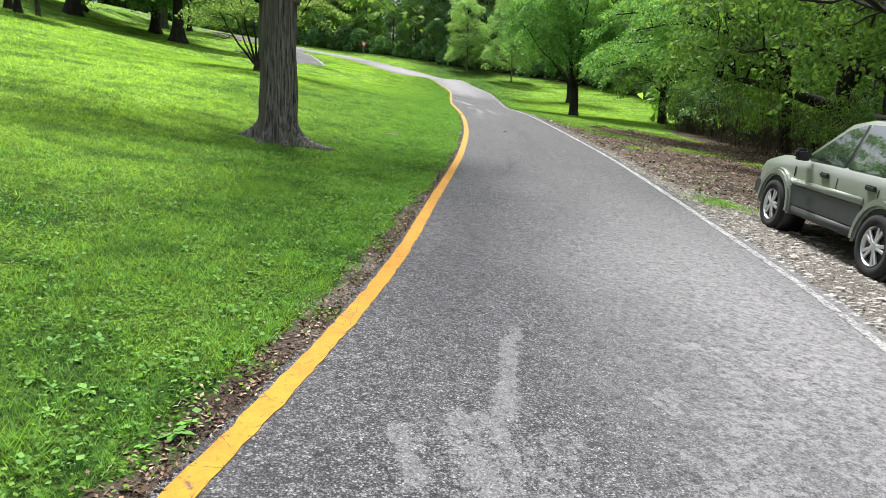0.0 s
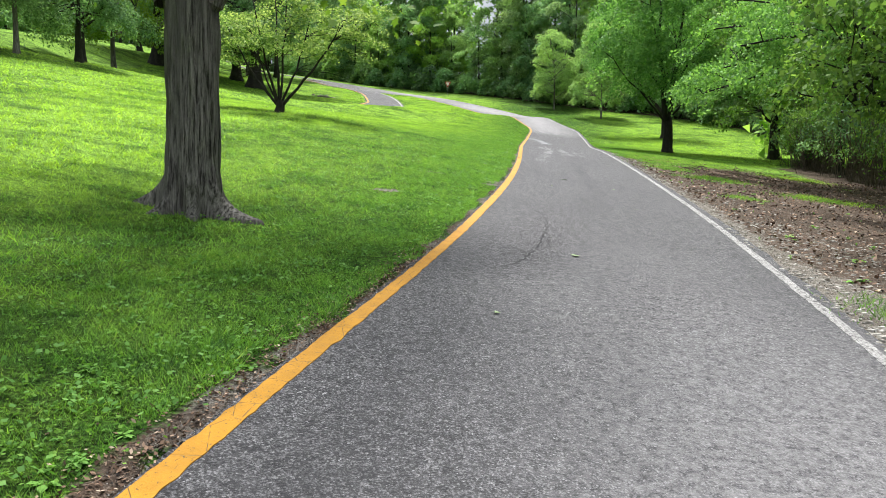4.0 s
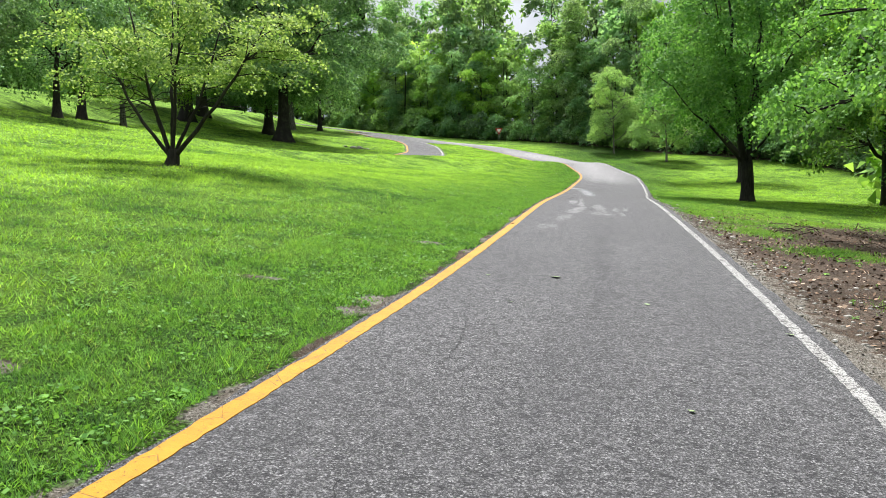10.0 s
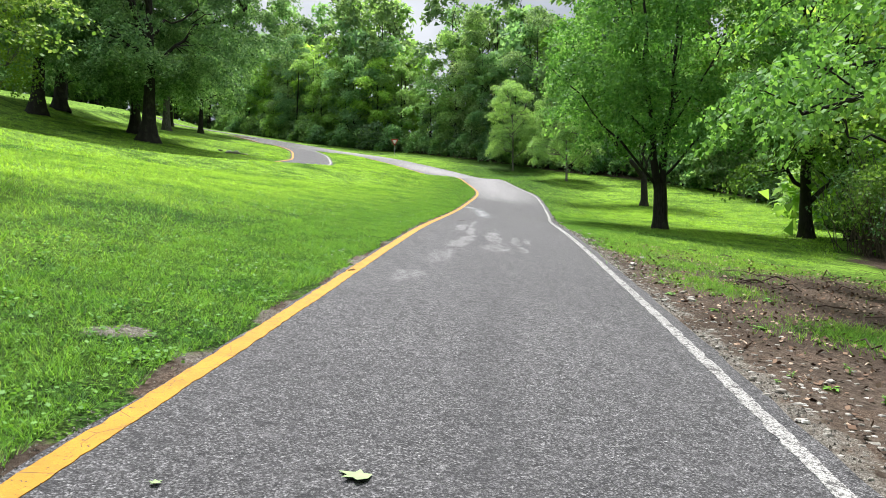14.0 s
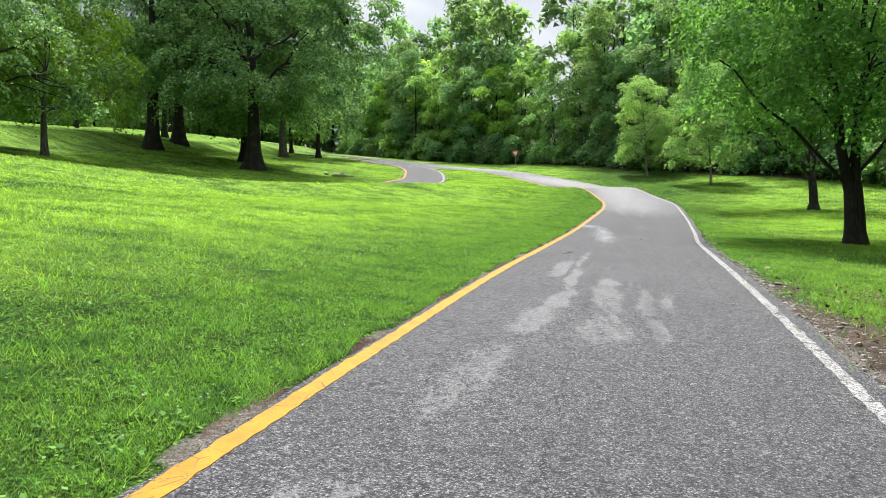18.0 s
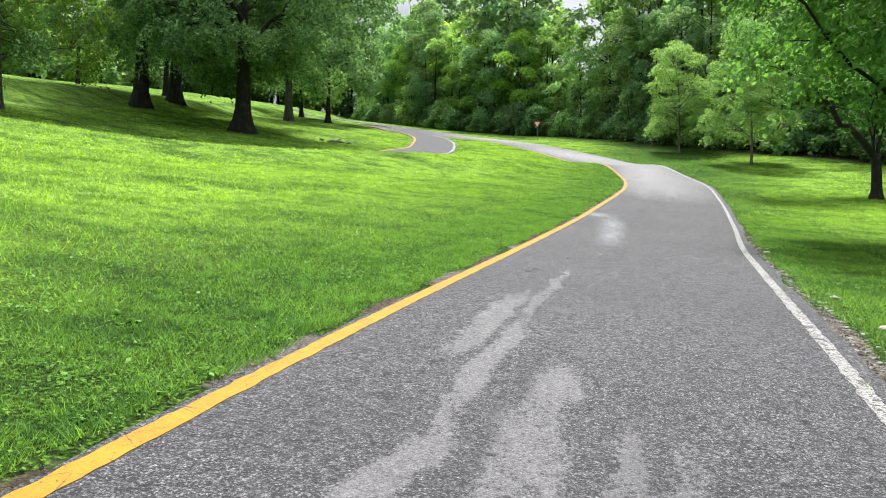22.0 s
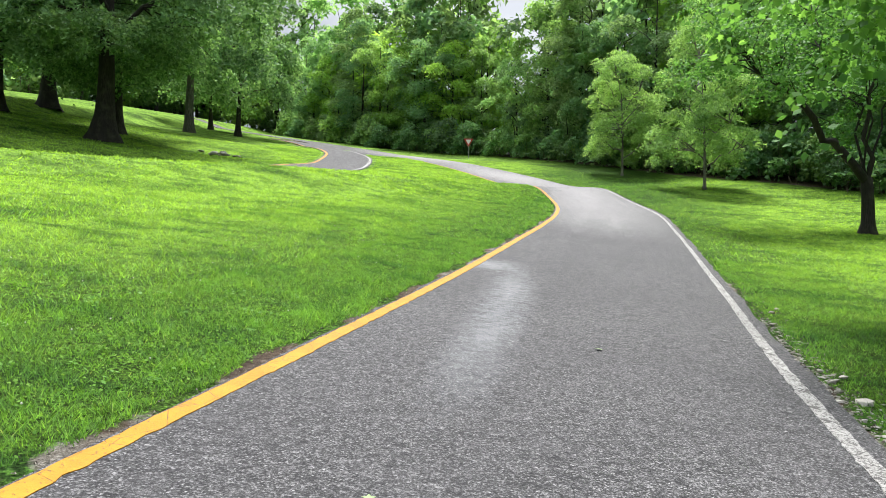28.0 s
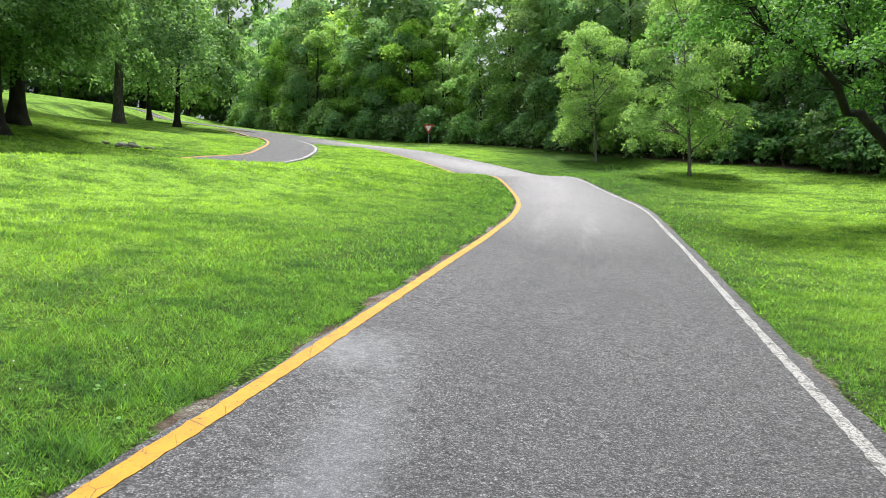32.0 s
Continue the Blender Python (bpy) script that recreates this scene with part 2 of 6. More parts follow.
def grass_material():
    m = Nodes("grass_blade", 0.7)
    m.bsdf.inputs["Specular IOR Level"].default_value = 0.12
    col = m.ramp(m.island(), (0.0, (0.014, 0.046, 0.013)), (0.5, (0.074, 0.192, 0.036)), (0.95, (0.155, 0.335, 0.06)), (1.0, (0.25, 0.29, 0.10)))
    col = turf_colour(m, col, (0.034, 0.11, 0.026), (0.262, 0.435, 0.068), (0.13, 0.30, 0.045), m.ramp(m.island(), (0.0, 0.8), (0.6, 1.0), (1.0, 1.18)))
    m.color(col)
    up = m.n("ShaderNodeVectorMath")
    up.operation = "MULTIPLY_ADD"
    m.link(m.n("ShaderNodeNewGeometry").outputs["Normal"], up.inputs[0])
    up.inputs[1].default_value, up.inputs[2].default_value = (0.9, 0.9, 0.9), (0, 0, 1)
    unit = m.n("ShaderNodeVectorMath")
    unit.operation = "NORMALIZE"
    m.link(up.outputs[0], unit.inputs[0])
    m.link(unit.outputs[0], m.bsdf.inputs["Normal"])
    tr = m.n("ShaderNodeBsdfTranslucent")
    m.link(m.mix(1.0, col, (1.75, 1.68, 0.8), "MULTIPLY"), tr.inputs["Color"])
    ms = m.n("ShaderNodeMixShader", Fac=0.5)
    m.link(m.bsdf.outputs[0], ms.inputs[1])
    m.link(tr.outputs[0], ms.inputs[2])
    m.link(ms.outputs[0], m.out.inputs["Surface"])
    return m.mat


def ground_material():
    """Turf with bare soil where the soil attribute says so, and stony soil where the stone attribute does."""
    m = Nodes("turf_and_soil", 0.95)
    m.bsdf.inputs["Specular IOR Level"].default_value = 0.05
    fine = m.noise(34, 5.0)
    # near-black low end paints the shade between the grass blades
    turf = m.ramp(fine, (0.4, (0.008, 0.016, 0.004)), (0.52, (0.02, 0.045, 0.008)), (0.68, (0.06, 0.125, 0.016)))
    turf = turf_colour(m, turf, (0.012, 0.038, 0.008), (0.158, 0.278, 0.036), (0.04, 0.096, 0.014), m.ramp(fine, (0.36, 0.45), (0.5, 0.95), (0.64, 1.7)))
    soil = m.ramp(m.noise(14, 8.0, None, 0.75), (0.32, (0.024, 0.018, 0.014)), (0.5, (0.072, 0.055, 0.043)), (0.72, (0.19, 0.158, 0.132)))
    litter = m.ramp(m.noise(31, 5.0, None, 0.8, 1.5), (0.35, (0.02, 0.014, 0.011)), (0.5, (0.085, 0.058, 0.042)), (0.68, (0.30, 0.245, 0.20)))
    soil = m.mix(m.ramp(m.noise(2.1, 5.0), (0.42, 0.0), (0.58, 0.85)), soil, litter)
    soil = m.mix(m.ramp(m.noise(0.7, 4.0), (0.45, 0.0), (0.65, 0.6)), soil, (0.035, 0.026, 0.02))
    grit = m.ramp(m.noise(46, 4.0, None, 0.8, 1.2), (0.36, (0.06, 0.053, 0.044)), (0.5, (0.18, 0.164, 0.142)), (0.64, (0.42, 0.395, 0.355)))
    grit = m.mix(m.ramp(m.noise(5.0, 5.0), (0.45, 0.0), (0.6, 0.45)), grit, (0.11, 0.086, 0.066))
    edge = m.noise(1.6, 5.0, None, 0.7)
    bare = m.ramp(m.math("ADD", m.attr("soil"), m.math("MULTIPLY", m.math("SUBTRACT", edge, 0.5), 1.3)), (0.42, 0.0), (0.56, 1.0))
    stony = m.ramp(m.math("ADD", m.attr("stone"), m.math("MULTIPLY", m.math("SUBTRACT", m.noise(2.3, 5.0), 0.5), 1.4)), (0.44, 0.0), (0.58, 1.0))
    m.color(m.mix(bare, turf, m.mix(stony, soil, grit)))
    m.bump(m.mix(bare, fine, m.mix(stony, m.noise(22, 6.0, None, 0.75), m.noise(46, 4.0, None, 0.8, 1.2))), 0.9, 0.04)
    return m.mat


def asphalt_material():
    m = Nodes("worn_asphalt", 0.85)
    m.bsdf.inputs["Specular IOR Level"].default_value = 0.22
    bend = m.n("ShaderNodeVectorMath")
    bend.operation = "MULTIPLY_ADD"
    wob = m.n("ShaderNodeTexNoise", Scale=70.0, Detail=2.0)
    m.link(m.coords(), wob.inputs["Vector"])
    m.link(wob.outputs["Color"], bend.inputs[0])
    bend.inputs[1].default_value = (0.012, 0.012, 0.012)
    m.link(m.coords(), bend.inputs[2])
    v = bend.outputs[0]
    stone_c, stone_d = m.voronoi(82, v, "F1", "Color"), m.voronoi(82, v)
    clump = m.noise(26, 5.0, None, 0.85)
    grain = m.noise(210, 3.0, None, 0.8)
    big, mid = m.noise(0.45, 4.0), m.noise(4.0, 6.0, None, 0.7)
    stones = m.ramp(stone_c, (0.12, (0.05, 0.049, 0.052)), (0.42, (0.10, 0.098, 0.103)), (0.72, (0.165, 0.162, 0.168)), (0.95, (0.33, 0.325, 0.332)))
    col = m.mix(m.ramp(stone_d, (0.38, 0.0), (0.62, 0.95)), stones, (0.009, 0.009, 0.011))
    col = m.mix(m.ramp(clump, (0.36, 0.75), (0.5, 0.0)), col, (0.018, 0.018, 0.021))
    col = m.mix(m.ramp(clump, (0.56, 0.0), (0.7, 0.4)), col, (0.27, 0.266, 0.272))
    col = m.mix(m.ramp(grain, (0.42, 0.0), (0.68, 0.24)), col, (0.24, 0.237, 0.245))
    pock = m.noise(13, 5.0, None, 0.8)
    col = m.mix(m.ramp(pock, (0.38, 0.8), (0.48, 0.0)), col, (0.016, 0.016, 0.019))
    col = m.mix(m.ramp(pock, (0.56, 0.0), (0.7, 0.4)), col, (0.26, 0.257, 0.265))
    col = m.mix(m.ramp(big, (0.35, 0.35), (0.62, 0.0)), col, (0.05, 0.049, 0.053))
    col = m.mix(m.ramp(mid, (0.48, 0.0), (0.72, 0.3)), col, (0.16, 0.156, 0.162))
    # fine specks in the colour also stand for the stones' relief shade
    chips = m.ramp(m.noise(52.0, 5.0, None, 0.95), (0.36, 0.32), (0.5, 0.82), (0.64, 1.45))
    col = m.mix(1.0, col, chips, "MULTIPLY")
    along = m.n("ShaderNodeMapping", Rotation=(0, 0, radians(9)), Scale=(1.0, 0.13, 1.0))
    m.link(m.n("ShaderNodeTexCoord").outputs["Object"], along.inputs[0])
    streak, speck = m.noise(9.0, 4.0, along.outputs[0], 0.65), m.noise(17.0, 6.0, None, 0.85)
    wear = m.math("ADD", m.math("MULTIPLY", m.math("SUBTRACT", streak, 0.5), 1.1), m.math("MULTIPLY", m.math("SUBTRACT", speck, 0.5), 1.9))
    wear = m.math("ADD", wear, m.math("MULTIPLY", m.math("SUBTRACT", m.noise(75.0, 4.0, None, 0.85), 0.5), 0.9))
    total = None
    for x, y, ax, ay, turn, amount in SCUFFS:
        mask = m.math("MULTIPLY", m.box_mask(x, y, ax * 1.08, ay * 1.2, turn, 0.55), 0.66 * amount)
        total = mask if total is None else m.math("MAXIMUM", total, mask)
    hit = m.ramp(m.math("ADD", total, wear), (0.45, 0.0), (0.52, 0.44), (0.95, 0.64))
    hit = m.math("MULTIPLY", hit, m.ramp(m.noise(60.0, 4.0, None, 0.9), (0.42, 0.35), (0.54, 1.0)))
    col = m.mix(hit, col, (0.218, 0.211, 0.215))
    for x, y, ax, ay, turn, amount in OILY:
        mask = m.math("MULTIPLY", m.box_mask(x, y, ax, ay, turn, 0.95), amount)
        col = m.mix(m.math("MULTIPLY", mask, m.ramp(m.math("ADD", m.math("MULTIPLY", streak, 0.6), m.math("MULTIPLY", speck, 0.4)), (0.42, 0.25), (0.6, 1.0))), col, (0.024, 0.024, 0.027))
    for x, y, ax, ay, turn, amount in PALE_AREAS:
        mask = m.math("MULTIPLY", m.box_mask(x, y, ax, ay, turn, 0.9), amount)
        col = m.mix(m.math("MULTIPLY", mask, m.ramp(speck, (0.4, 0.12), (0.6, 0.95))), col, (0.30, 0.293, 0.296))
    rough, sheen = m.ramp(mid, (0.3, 0.7), (0.7, 0.92)), None
    for x, y, ax, ay, turn in DAMP_SHEEN:
        mask = m.box_mask(x, y, ax, ay, turn, 1.0)
        hit = m.ramp(m.math("ADD", mask, m.math("MULTIPLY", m.math("SUBTRACT", m.noise(9.0, 7.0, None, 0.8), 0.5), 1.5)), (0.25, 0.0), (1.0, 1.0))
        # blue tint paints some of the reflected sky into the damp asphalt
        col = m.mix(m.math("MULTIPLY", hit, 0.25), col, (0.10, 0.112, 0.145))
        rough = m.mix(m.math("MULTIPLY", hit, 0.86), rough, 0.38)
        sheen = hit if sheen is None else m.math("MAXIMUM", sheen, hit)
    m.color(col)
    m.rough(rough)
    m.link(m.ramp(sheen, (0.1, 0.22), (1.0, 0.4)), m.bsdf.inputs["Specular IOR Level"])
    m.bump(m.mix(0.35, stone_d, grain), 0.7, 0.012)
    return m.mat


def paint_material(name, base, wear_at, under=(0.055, 0.052, 0.052), crust=0.0):
    """Thick road paint over coarse stone: pits, hairline cracks and faded places."""
    m = Nodes(name, 0.75)
    pits = m.noise(44, 4.0, None, 0.85)
    chips = m.noise(9.0, 5.0, None, 0.75)
    tone = m.noise(5.0, 4.0)
    col = m.mix(m.ramp(tone, (0.35, 0.0), (0.7, 0.7)), base, tuple(v * 0.62 for v in base))
    col = m.mix(m.ramp(m.noise(24.0, 4.0), (0.55, 0.0), (0.75, 0.5)), col, tuple(min(v * 1.2 + 0.004, 0.9) for v in base))
    split = m.ramp(m.voronoi(3.4, m.coords((1.2, 1.0, 1.0)), "DISTANCE_TO_EDGE"), (0.0, 1.0), (0.009 + crust, 0.0))
    gone = m.math("MAXIMUM", m.ramp(pits, (wear_at, 0.0), (wear_at + 0.05, 1.0)), m.math("MAXIMUM", m.ramp(chips, (wear_at + 0.06, 0.0), (wear_at + 0.09, 1.0)), m.math("MULTIPLY", split, m.ramp(chips, (0.44, 0.0), (0.52, 0.95)))))
    m.color(m.mix(gone, col, under))
    m.bump(m.math("SUBTRACT", pits, gone), 0.6, 0.006)
    return m.mat


def plain_material(name, base, rough=0.6, metal=0.0, vary=0.25, scale=14.0, spec=0.4):
    m = Nodes(name, rough)
    m.bsdf.inputs["Metallic"].default_value = metal
    m.bsdf.inputs["Specular IOR Level"].default_value = spec
    n = m.noise(scale, 4.0)
    m.color(m.mix(m.ramp(n, (0.3, 0.0), (0.7, 1.0)), tuple(v * (1 - vary) for v in base), base))
    m.bump(m.noise(scale * 6, 3.0), 0.12, 0.004)
    return m.mat

# ---- the lie of the land ----
def curve(points):
    """A smooth line x(y) through (y, x) pairs, carried on straight at its ends."""
    ys, xs = (np.array(v, float) for v in zip(*points))
    slope = np.gradient(xs, ys)

    def at(y):
        y = np.asarray(y, float)
        i = np.clip(np.searchsorted(ys, y) - 1, 0, len(ys) - 2)
        h = ys[i + 1] - ys[i]
        t = np.clip((y - ys[i]) / h, 0, 1)
        a = (1 + 2 * t) * (1 - t) ** 2 * xs[i] + t * (1 - t) ** 2 * h * slope[i] + t * t * (3 - 2 * t) * xs[i + 1] - t * t * (1 - t) * h * slope[i + 1]
        return a + np.where(y < ys[0], (y - ys[0]) * slope[0], 0) + np.where(y > ys[-1], (y - ys[-1]) * slope[-1], 0)

    return at


road_left = curve([(-60, -26), (-20, -9.4), (-10, -5.4), (-5.5, -3.67), (-3, -2.83), (2, -1.52), (7, -0.24), (12, 0.86), (17, 1.76), (22, 2.53), (27, 3.26), (32, 4.05), (37, 4.88), (42, 5.74), (47, 6.62),
                   (52, 7.52), (57, 8.3), (61, 8.72), (64, 8.8), (67, 8.62), (70, 8.22), (74, 7.42), (78, 6.42), (82, 5.25), (90, 2.25), (98, -1.8), (106, -7.5), (114, -15), (120, -22), (125, -30), (128.5, -39)])
road_right = curve([(-60, -21), (-20, -5.4), (-10, -1.6), (-3, 1.2), (2, 2.42), (7, 3.42), (12, 4.32), (17, 5.15), (22, 5.94), (27, 6.75), (32, 7.58), (37, 8.48), (42, 9.56), (47, 10.56),
                    (52, 11.5), (57, 12.32), (61, 12.9), (64, 13.12), (67, 13.02), (70, 12.62), (74, 11.88), (78, 10.92), (82, 9.72), (90, 6.4), (98, 2.2), (106, -3.5), (114, -10.5), (120, -16.8), (125, -23.5), (128.5, -31)])
road_middle = curve([(-12, -4.2), (0, 0.25), (10, 2.3), (20, 4.0), (30, 5.6), (40, 7.2), (50, 9.0), (60, 10.7), (66, 11.0), (75, 9.6), (85, 6.5), (95, 1.8)])
# how the lane's bed is raised and canted above the hillside
bed_rise = curve([(-12, -0.1), (-4, -0.09), (2, -0.065), (8, -0.006), (14, 0.023), (20, 0.063), (26, 0.092), (32, 0.09), (38, 0.075), (44, 0.024), (50, 0.004), (56, 0.01), (62, 0.03), (68, -0.03), (76, -0.09), (84, -0.08), (95, -0.058)])
bed_cant = curve([(-12, 0.002), (-4, 0.016), (2, 0.029), (8, 0.04), (14, 0.042), (20, 0.047), (26, 0.053), (32, 0.046), (38, 0.007), (44, -0.036), (50, -0.048), (56, -0.036), (62, -0.013), (68, 0.013), (76, 0.02), (84, 0.02), (95, 0.016)])


def soft_reach(d, slope, length):
    return slope * length * (1 - np.exp(-np.maximum(d, 0) / length))


HILL = (4.5813, 7.2764, -0.4826, 1.0935, -2.624, -0.2068, 0.717, 0.6196, 0.1704, 0.0932, 0.925, -0.6266, 0.0814)
# swells and hollows of the lawn: x, y, height, spread along, spread across, degrees by which it is turned
SWELLS = ((-4.0, 22.0, 0.38, 3.2, 6.0, 0), (-4.71, 59.56, 0.68, 2.54, 20.48, 128.3), (-17.15, 58.56, -0.74, 7.99, 13.07, 47.2), (-13.79, 80.77, -0.59, 5.08, 4.18, 8.9), (5.5, 39.0, -0.12, 4.0, 6.0, 0), (-4.3, 6.3, -0.27, 1.7, 3.0, 0), (-13.4, 59.3, -0.55, 8.0, 2.7, 40.6))


def land(x, y):
    """The height of the ground."""
    x, y = np.asarray(x, float), np.asarray(y, float)
    u, v = np.clip(x, -34, 30) / 20.0, (np.clip(y, -12, 106) - 30) / 50.0
    terms = (1 + 0 * u, v, v * v, v**3, u, u * v, u * v * v, u * u, u * u * v, u**3, v**4, v**5, u * v**3)
    z = sum(c * t for c, t in zip(HILL, terms))
    z = z + soft_reach(y - 106, 0.23, 80) + soft_reach(-12 - y, -0.1, 80) + soft_reach(x - 30, -0.06, 80) + soft_reach(-30 - x, 0.2, 60)
    for cx, cy, h, sx, sy, turn in SWELLS:
        c, s = math.cos(radians(turn)), math.sin(radians(turn))
        a, b = (x - cx) * c + (y - cy) * s, (y - cy) * c - (x - cx) * s
        z = z + h * np.exp(-0.5 * (a / sx) ** 2 - 0.5 * (b / sy) ** 2)
    along = np.clip(y, -12, 95)
    off = x - road_middle(along)
    return z + (bed_rise(along) + bed_cant(along) * 3 * np.tanh(off / 3)) * np.exp(-((off / 9) ** 2))


def land_at(x, y):
    return float(land(x, y))


BRANCH = curve([(46, -29), (50, -24), (55, -17.5), (59, -12.5), (63, -7.8), (67, -5.4), (72, -4.5), (80, -4.5), (85, -5.0), (91, -5.9), (97, -7.6), (104, -10.6), (110, -14.2), (115, -18.2)])


# ---- mesh helpers ----
def mesh_of(name, verts, faces, mat=None, smooth=False):
    me = bpy.data.meshes.new(name)
    me.from_pydata([tuple(v) for v in verts], [], [tuple(f) for f in faces])
    if smooth:
        me.polygons.foreach_set("use_smooth", [True] * len(me.polygons))
    if mat:
        me.materials.append(mat)
    me.update()
    return me


def pieces_mesh(name, polys, mat, smooth=False):
    """One mesh of many separate polygons with the same number of corners: an array (count, corners, 3)."""
    polys = np.ascontiguousarray(polys, np.float32)
    n, k = polys.shape[:2]
    me = bpy.data.meshes.new(name)
    me.vertices.add(n * k)
    me.vertices.foreach_set("co", polys.ravel())
    me.loops.add(n * k)
    me.loops.foreach_set("vertex_index", np.arange(n * k, dtype=np.int32))
    me.polygons.add(n)
    me.polygons.foreach_set("loop_start", np.arange(0, n * k, k, dtype=np.int32))
    me.polygons.foreach_set("loop_total", np.full(n, k, np.int32))
    me.materials.append(mat)
    me.update(calc_edges=True)
    return me


def part(name, me, parent, label=""):
    ob = new(name, me)
    ob.parent = parent
    return tagged(ob, label)


def thing(name, x, y, z=None, rz=0.0):
    ob = new(name)
    ob.empty_display_size = 0.2
    ob.matrix_basis = pose(x, y, land_at(x, y) if z is None else z, 0, 0, rz)
    return ob


def bm_part(name, bm, mat, parent, label=""):
    me = bpy.data.meshes.new(name)
    bm.to_mesh(me)
    bm.free()
    me.materials.append(mat)
    return part(name, me, parent, label)


class Tubes:
    """Collects tapered tubes into one mesh."""

    def __init__(self):
        self.v, self.f = [], []

    def add(self, path, radii, seg=7, shape=None):
        path = np.asarray(path, float)
        way = np.gradient(path, axis=0)
        way /= np.linalg.norm(way, axis=1)[:, None] + 1e-9
        start = sum(len(a) for a in self.v)
        ref = np.array([0.31, 0.95, 0.02]) if abs(way[0] @ (0.31, 0.95, 0.02)) < 0.85 else np.array([1.0, 0.0, 0.0])
        a = np.cross(way, ref)
        a /= np.linalg.norm(a, axis=1)[:, None] + 1e-9
        b = np.cross(way, a)
        ang = np.linspace(0, 2 * np.pi, seg, endpoint=False)
        r = np.asarray(radii, float)[:, None] * (np.ones((len(path), seg)) if shape is None else shape)
        ring = path[:, None] + r[..., None] * (np.cos(ang)[None, :, None] * a[:, None] + np.sin(ang)[None, :, None] * b[:, None])
        self.v.append(ring.reshape(-1, 3))
        for i in range(len(path) - 1):
            for j in range(seg):
                k = (j + 1) % seg
                self.f.append((start + i * seg + j, start + i * seg + k, start + (i + 1) * seg + k, start + (i + 1) * seg + j))
        self.f.append(tuple(start + (len(path) - 1) * seg + j for j in range(seg)))

    def mesh(self, name, mat):
        return mesh_of(name, np.concatenate(self.v), self.f, mat, True)


def bent(a, b, rng, lift=0.0, wobble=0.08, n=7):
    """A branch's line from a to b that sets out rising and wavers."""
    a, b = np.asarray(a, float), np.asarray(b, float)
    t = np.linspace(0, 1, n)[:, None]
    size = np.linalg.norm(b - a)
    mid = rng.normal(0, wobble * size, (n, 3)) * np.sin(np.pi * t)
    return a + (b - a) * t + mid + np.array([0, 0, lift * size]) * np.sin(np.pi * t)


SPLINTER = np.array([(-0.4, 0.05), (0.42, 0.25), (0.05, 0.9)])
DIAMOND = np.array([(0, 0), (0.34, 0.45), (0, 1), (-0.34, 0.45)])
MAPLE = np.array([(0, 0), (0.42, 0.12), (0.28, 0.34), (0.52, 0.58), (0.2, 0.58), (0, 1), (-0.2, 0.58), (-0.52, 0.58), (-0.28, 0.34), (-0.42, 0.12)])


def leaves_at(centres, spread, count, size, rng, shape=DIAMOND, droop=0.35, flat=0.55):
    """Leaves scattered in pads round the centres: an array of polygons."""
    n = len(centres) * count
    c = np.repeat(np.asarray(centres, float), count, axis=0)
    s = np.repeat(np.broadcast_to(np.asarray(spread, float), (len(centres),)), count)
    off = rng.normal(0, 1, (n, 3))
    off /= np.linalg.norm(off, axis=1)[:, None]
    off *= (rng.random(n) ** 0.45 * s)[:, None]
    off[:, 2] *= flat
    p = c + off
    ang = np.arctan2(off[:, 1], off[:, 0]) + rng.normal(0, 0.9, n)
    dip = -droop + rng.normal(0, 0.45, n)
    along = np.stack([np.cos(ang) * np.cos(dip), np.sin(ang) * np.cos(dip), np.sin(dip)], -1)
    up = np.stack([rng.normal(0, 0.5, n), rng.normal(0, 0.5, n), np.ones(n)], -1)
    side = np.cross(along, up)
    side /= np.linalg.norm(side, axis=1)[:, None]
    k = (size * (0.65 + 0.7 * rng.random(n)))[:, None, None]
    return p[:, None] + k * (shape[None, :, 0:1] * side[:, None] + shape[None, :, 1:2] * along[:, None])


def in_crown(n, rng, low, high, wide, belly=0.45, hollow=0.45):
    """Points of a crown between two heights, widest at belly, more of them near its skin; some sectors bulge."""
    t = rng.random(n) ** 0.9
    ang = rng.random(n) * 2 * np.pi
    bulge = 1 + 0.16 * np.sin(3 * ang + rng.random() * 6) + 0.12 * np.sin(5 * ang + 9 * t + rng.random() * 6)
    prof = np.where(t < belly, np.sqrt(np.clip(1 - ((belly - t) / (belly + 0.16)) ** 2, 0, 1)), np.sqrt(np.clip(1 - ((t - belly) / (1.03 - belly)) ** 2, 0, 1)))
    r = wide * prof * bulge * (hollow + (1 - hollow) * rng.random(n) ** 0.5)
    return np.stack([np.cos(ang) * r, np.sin(ang) * r, low + (high - low) * t], -1)


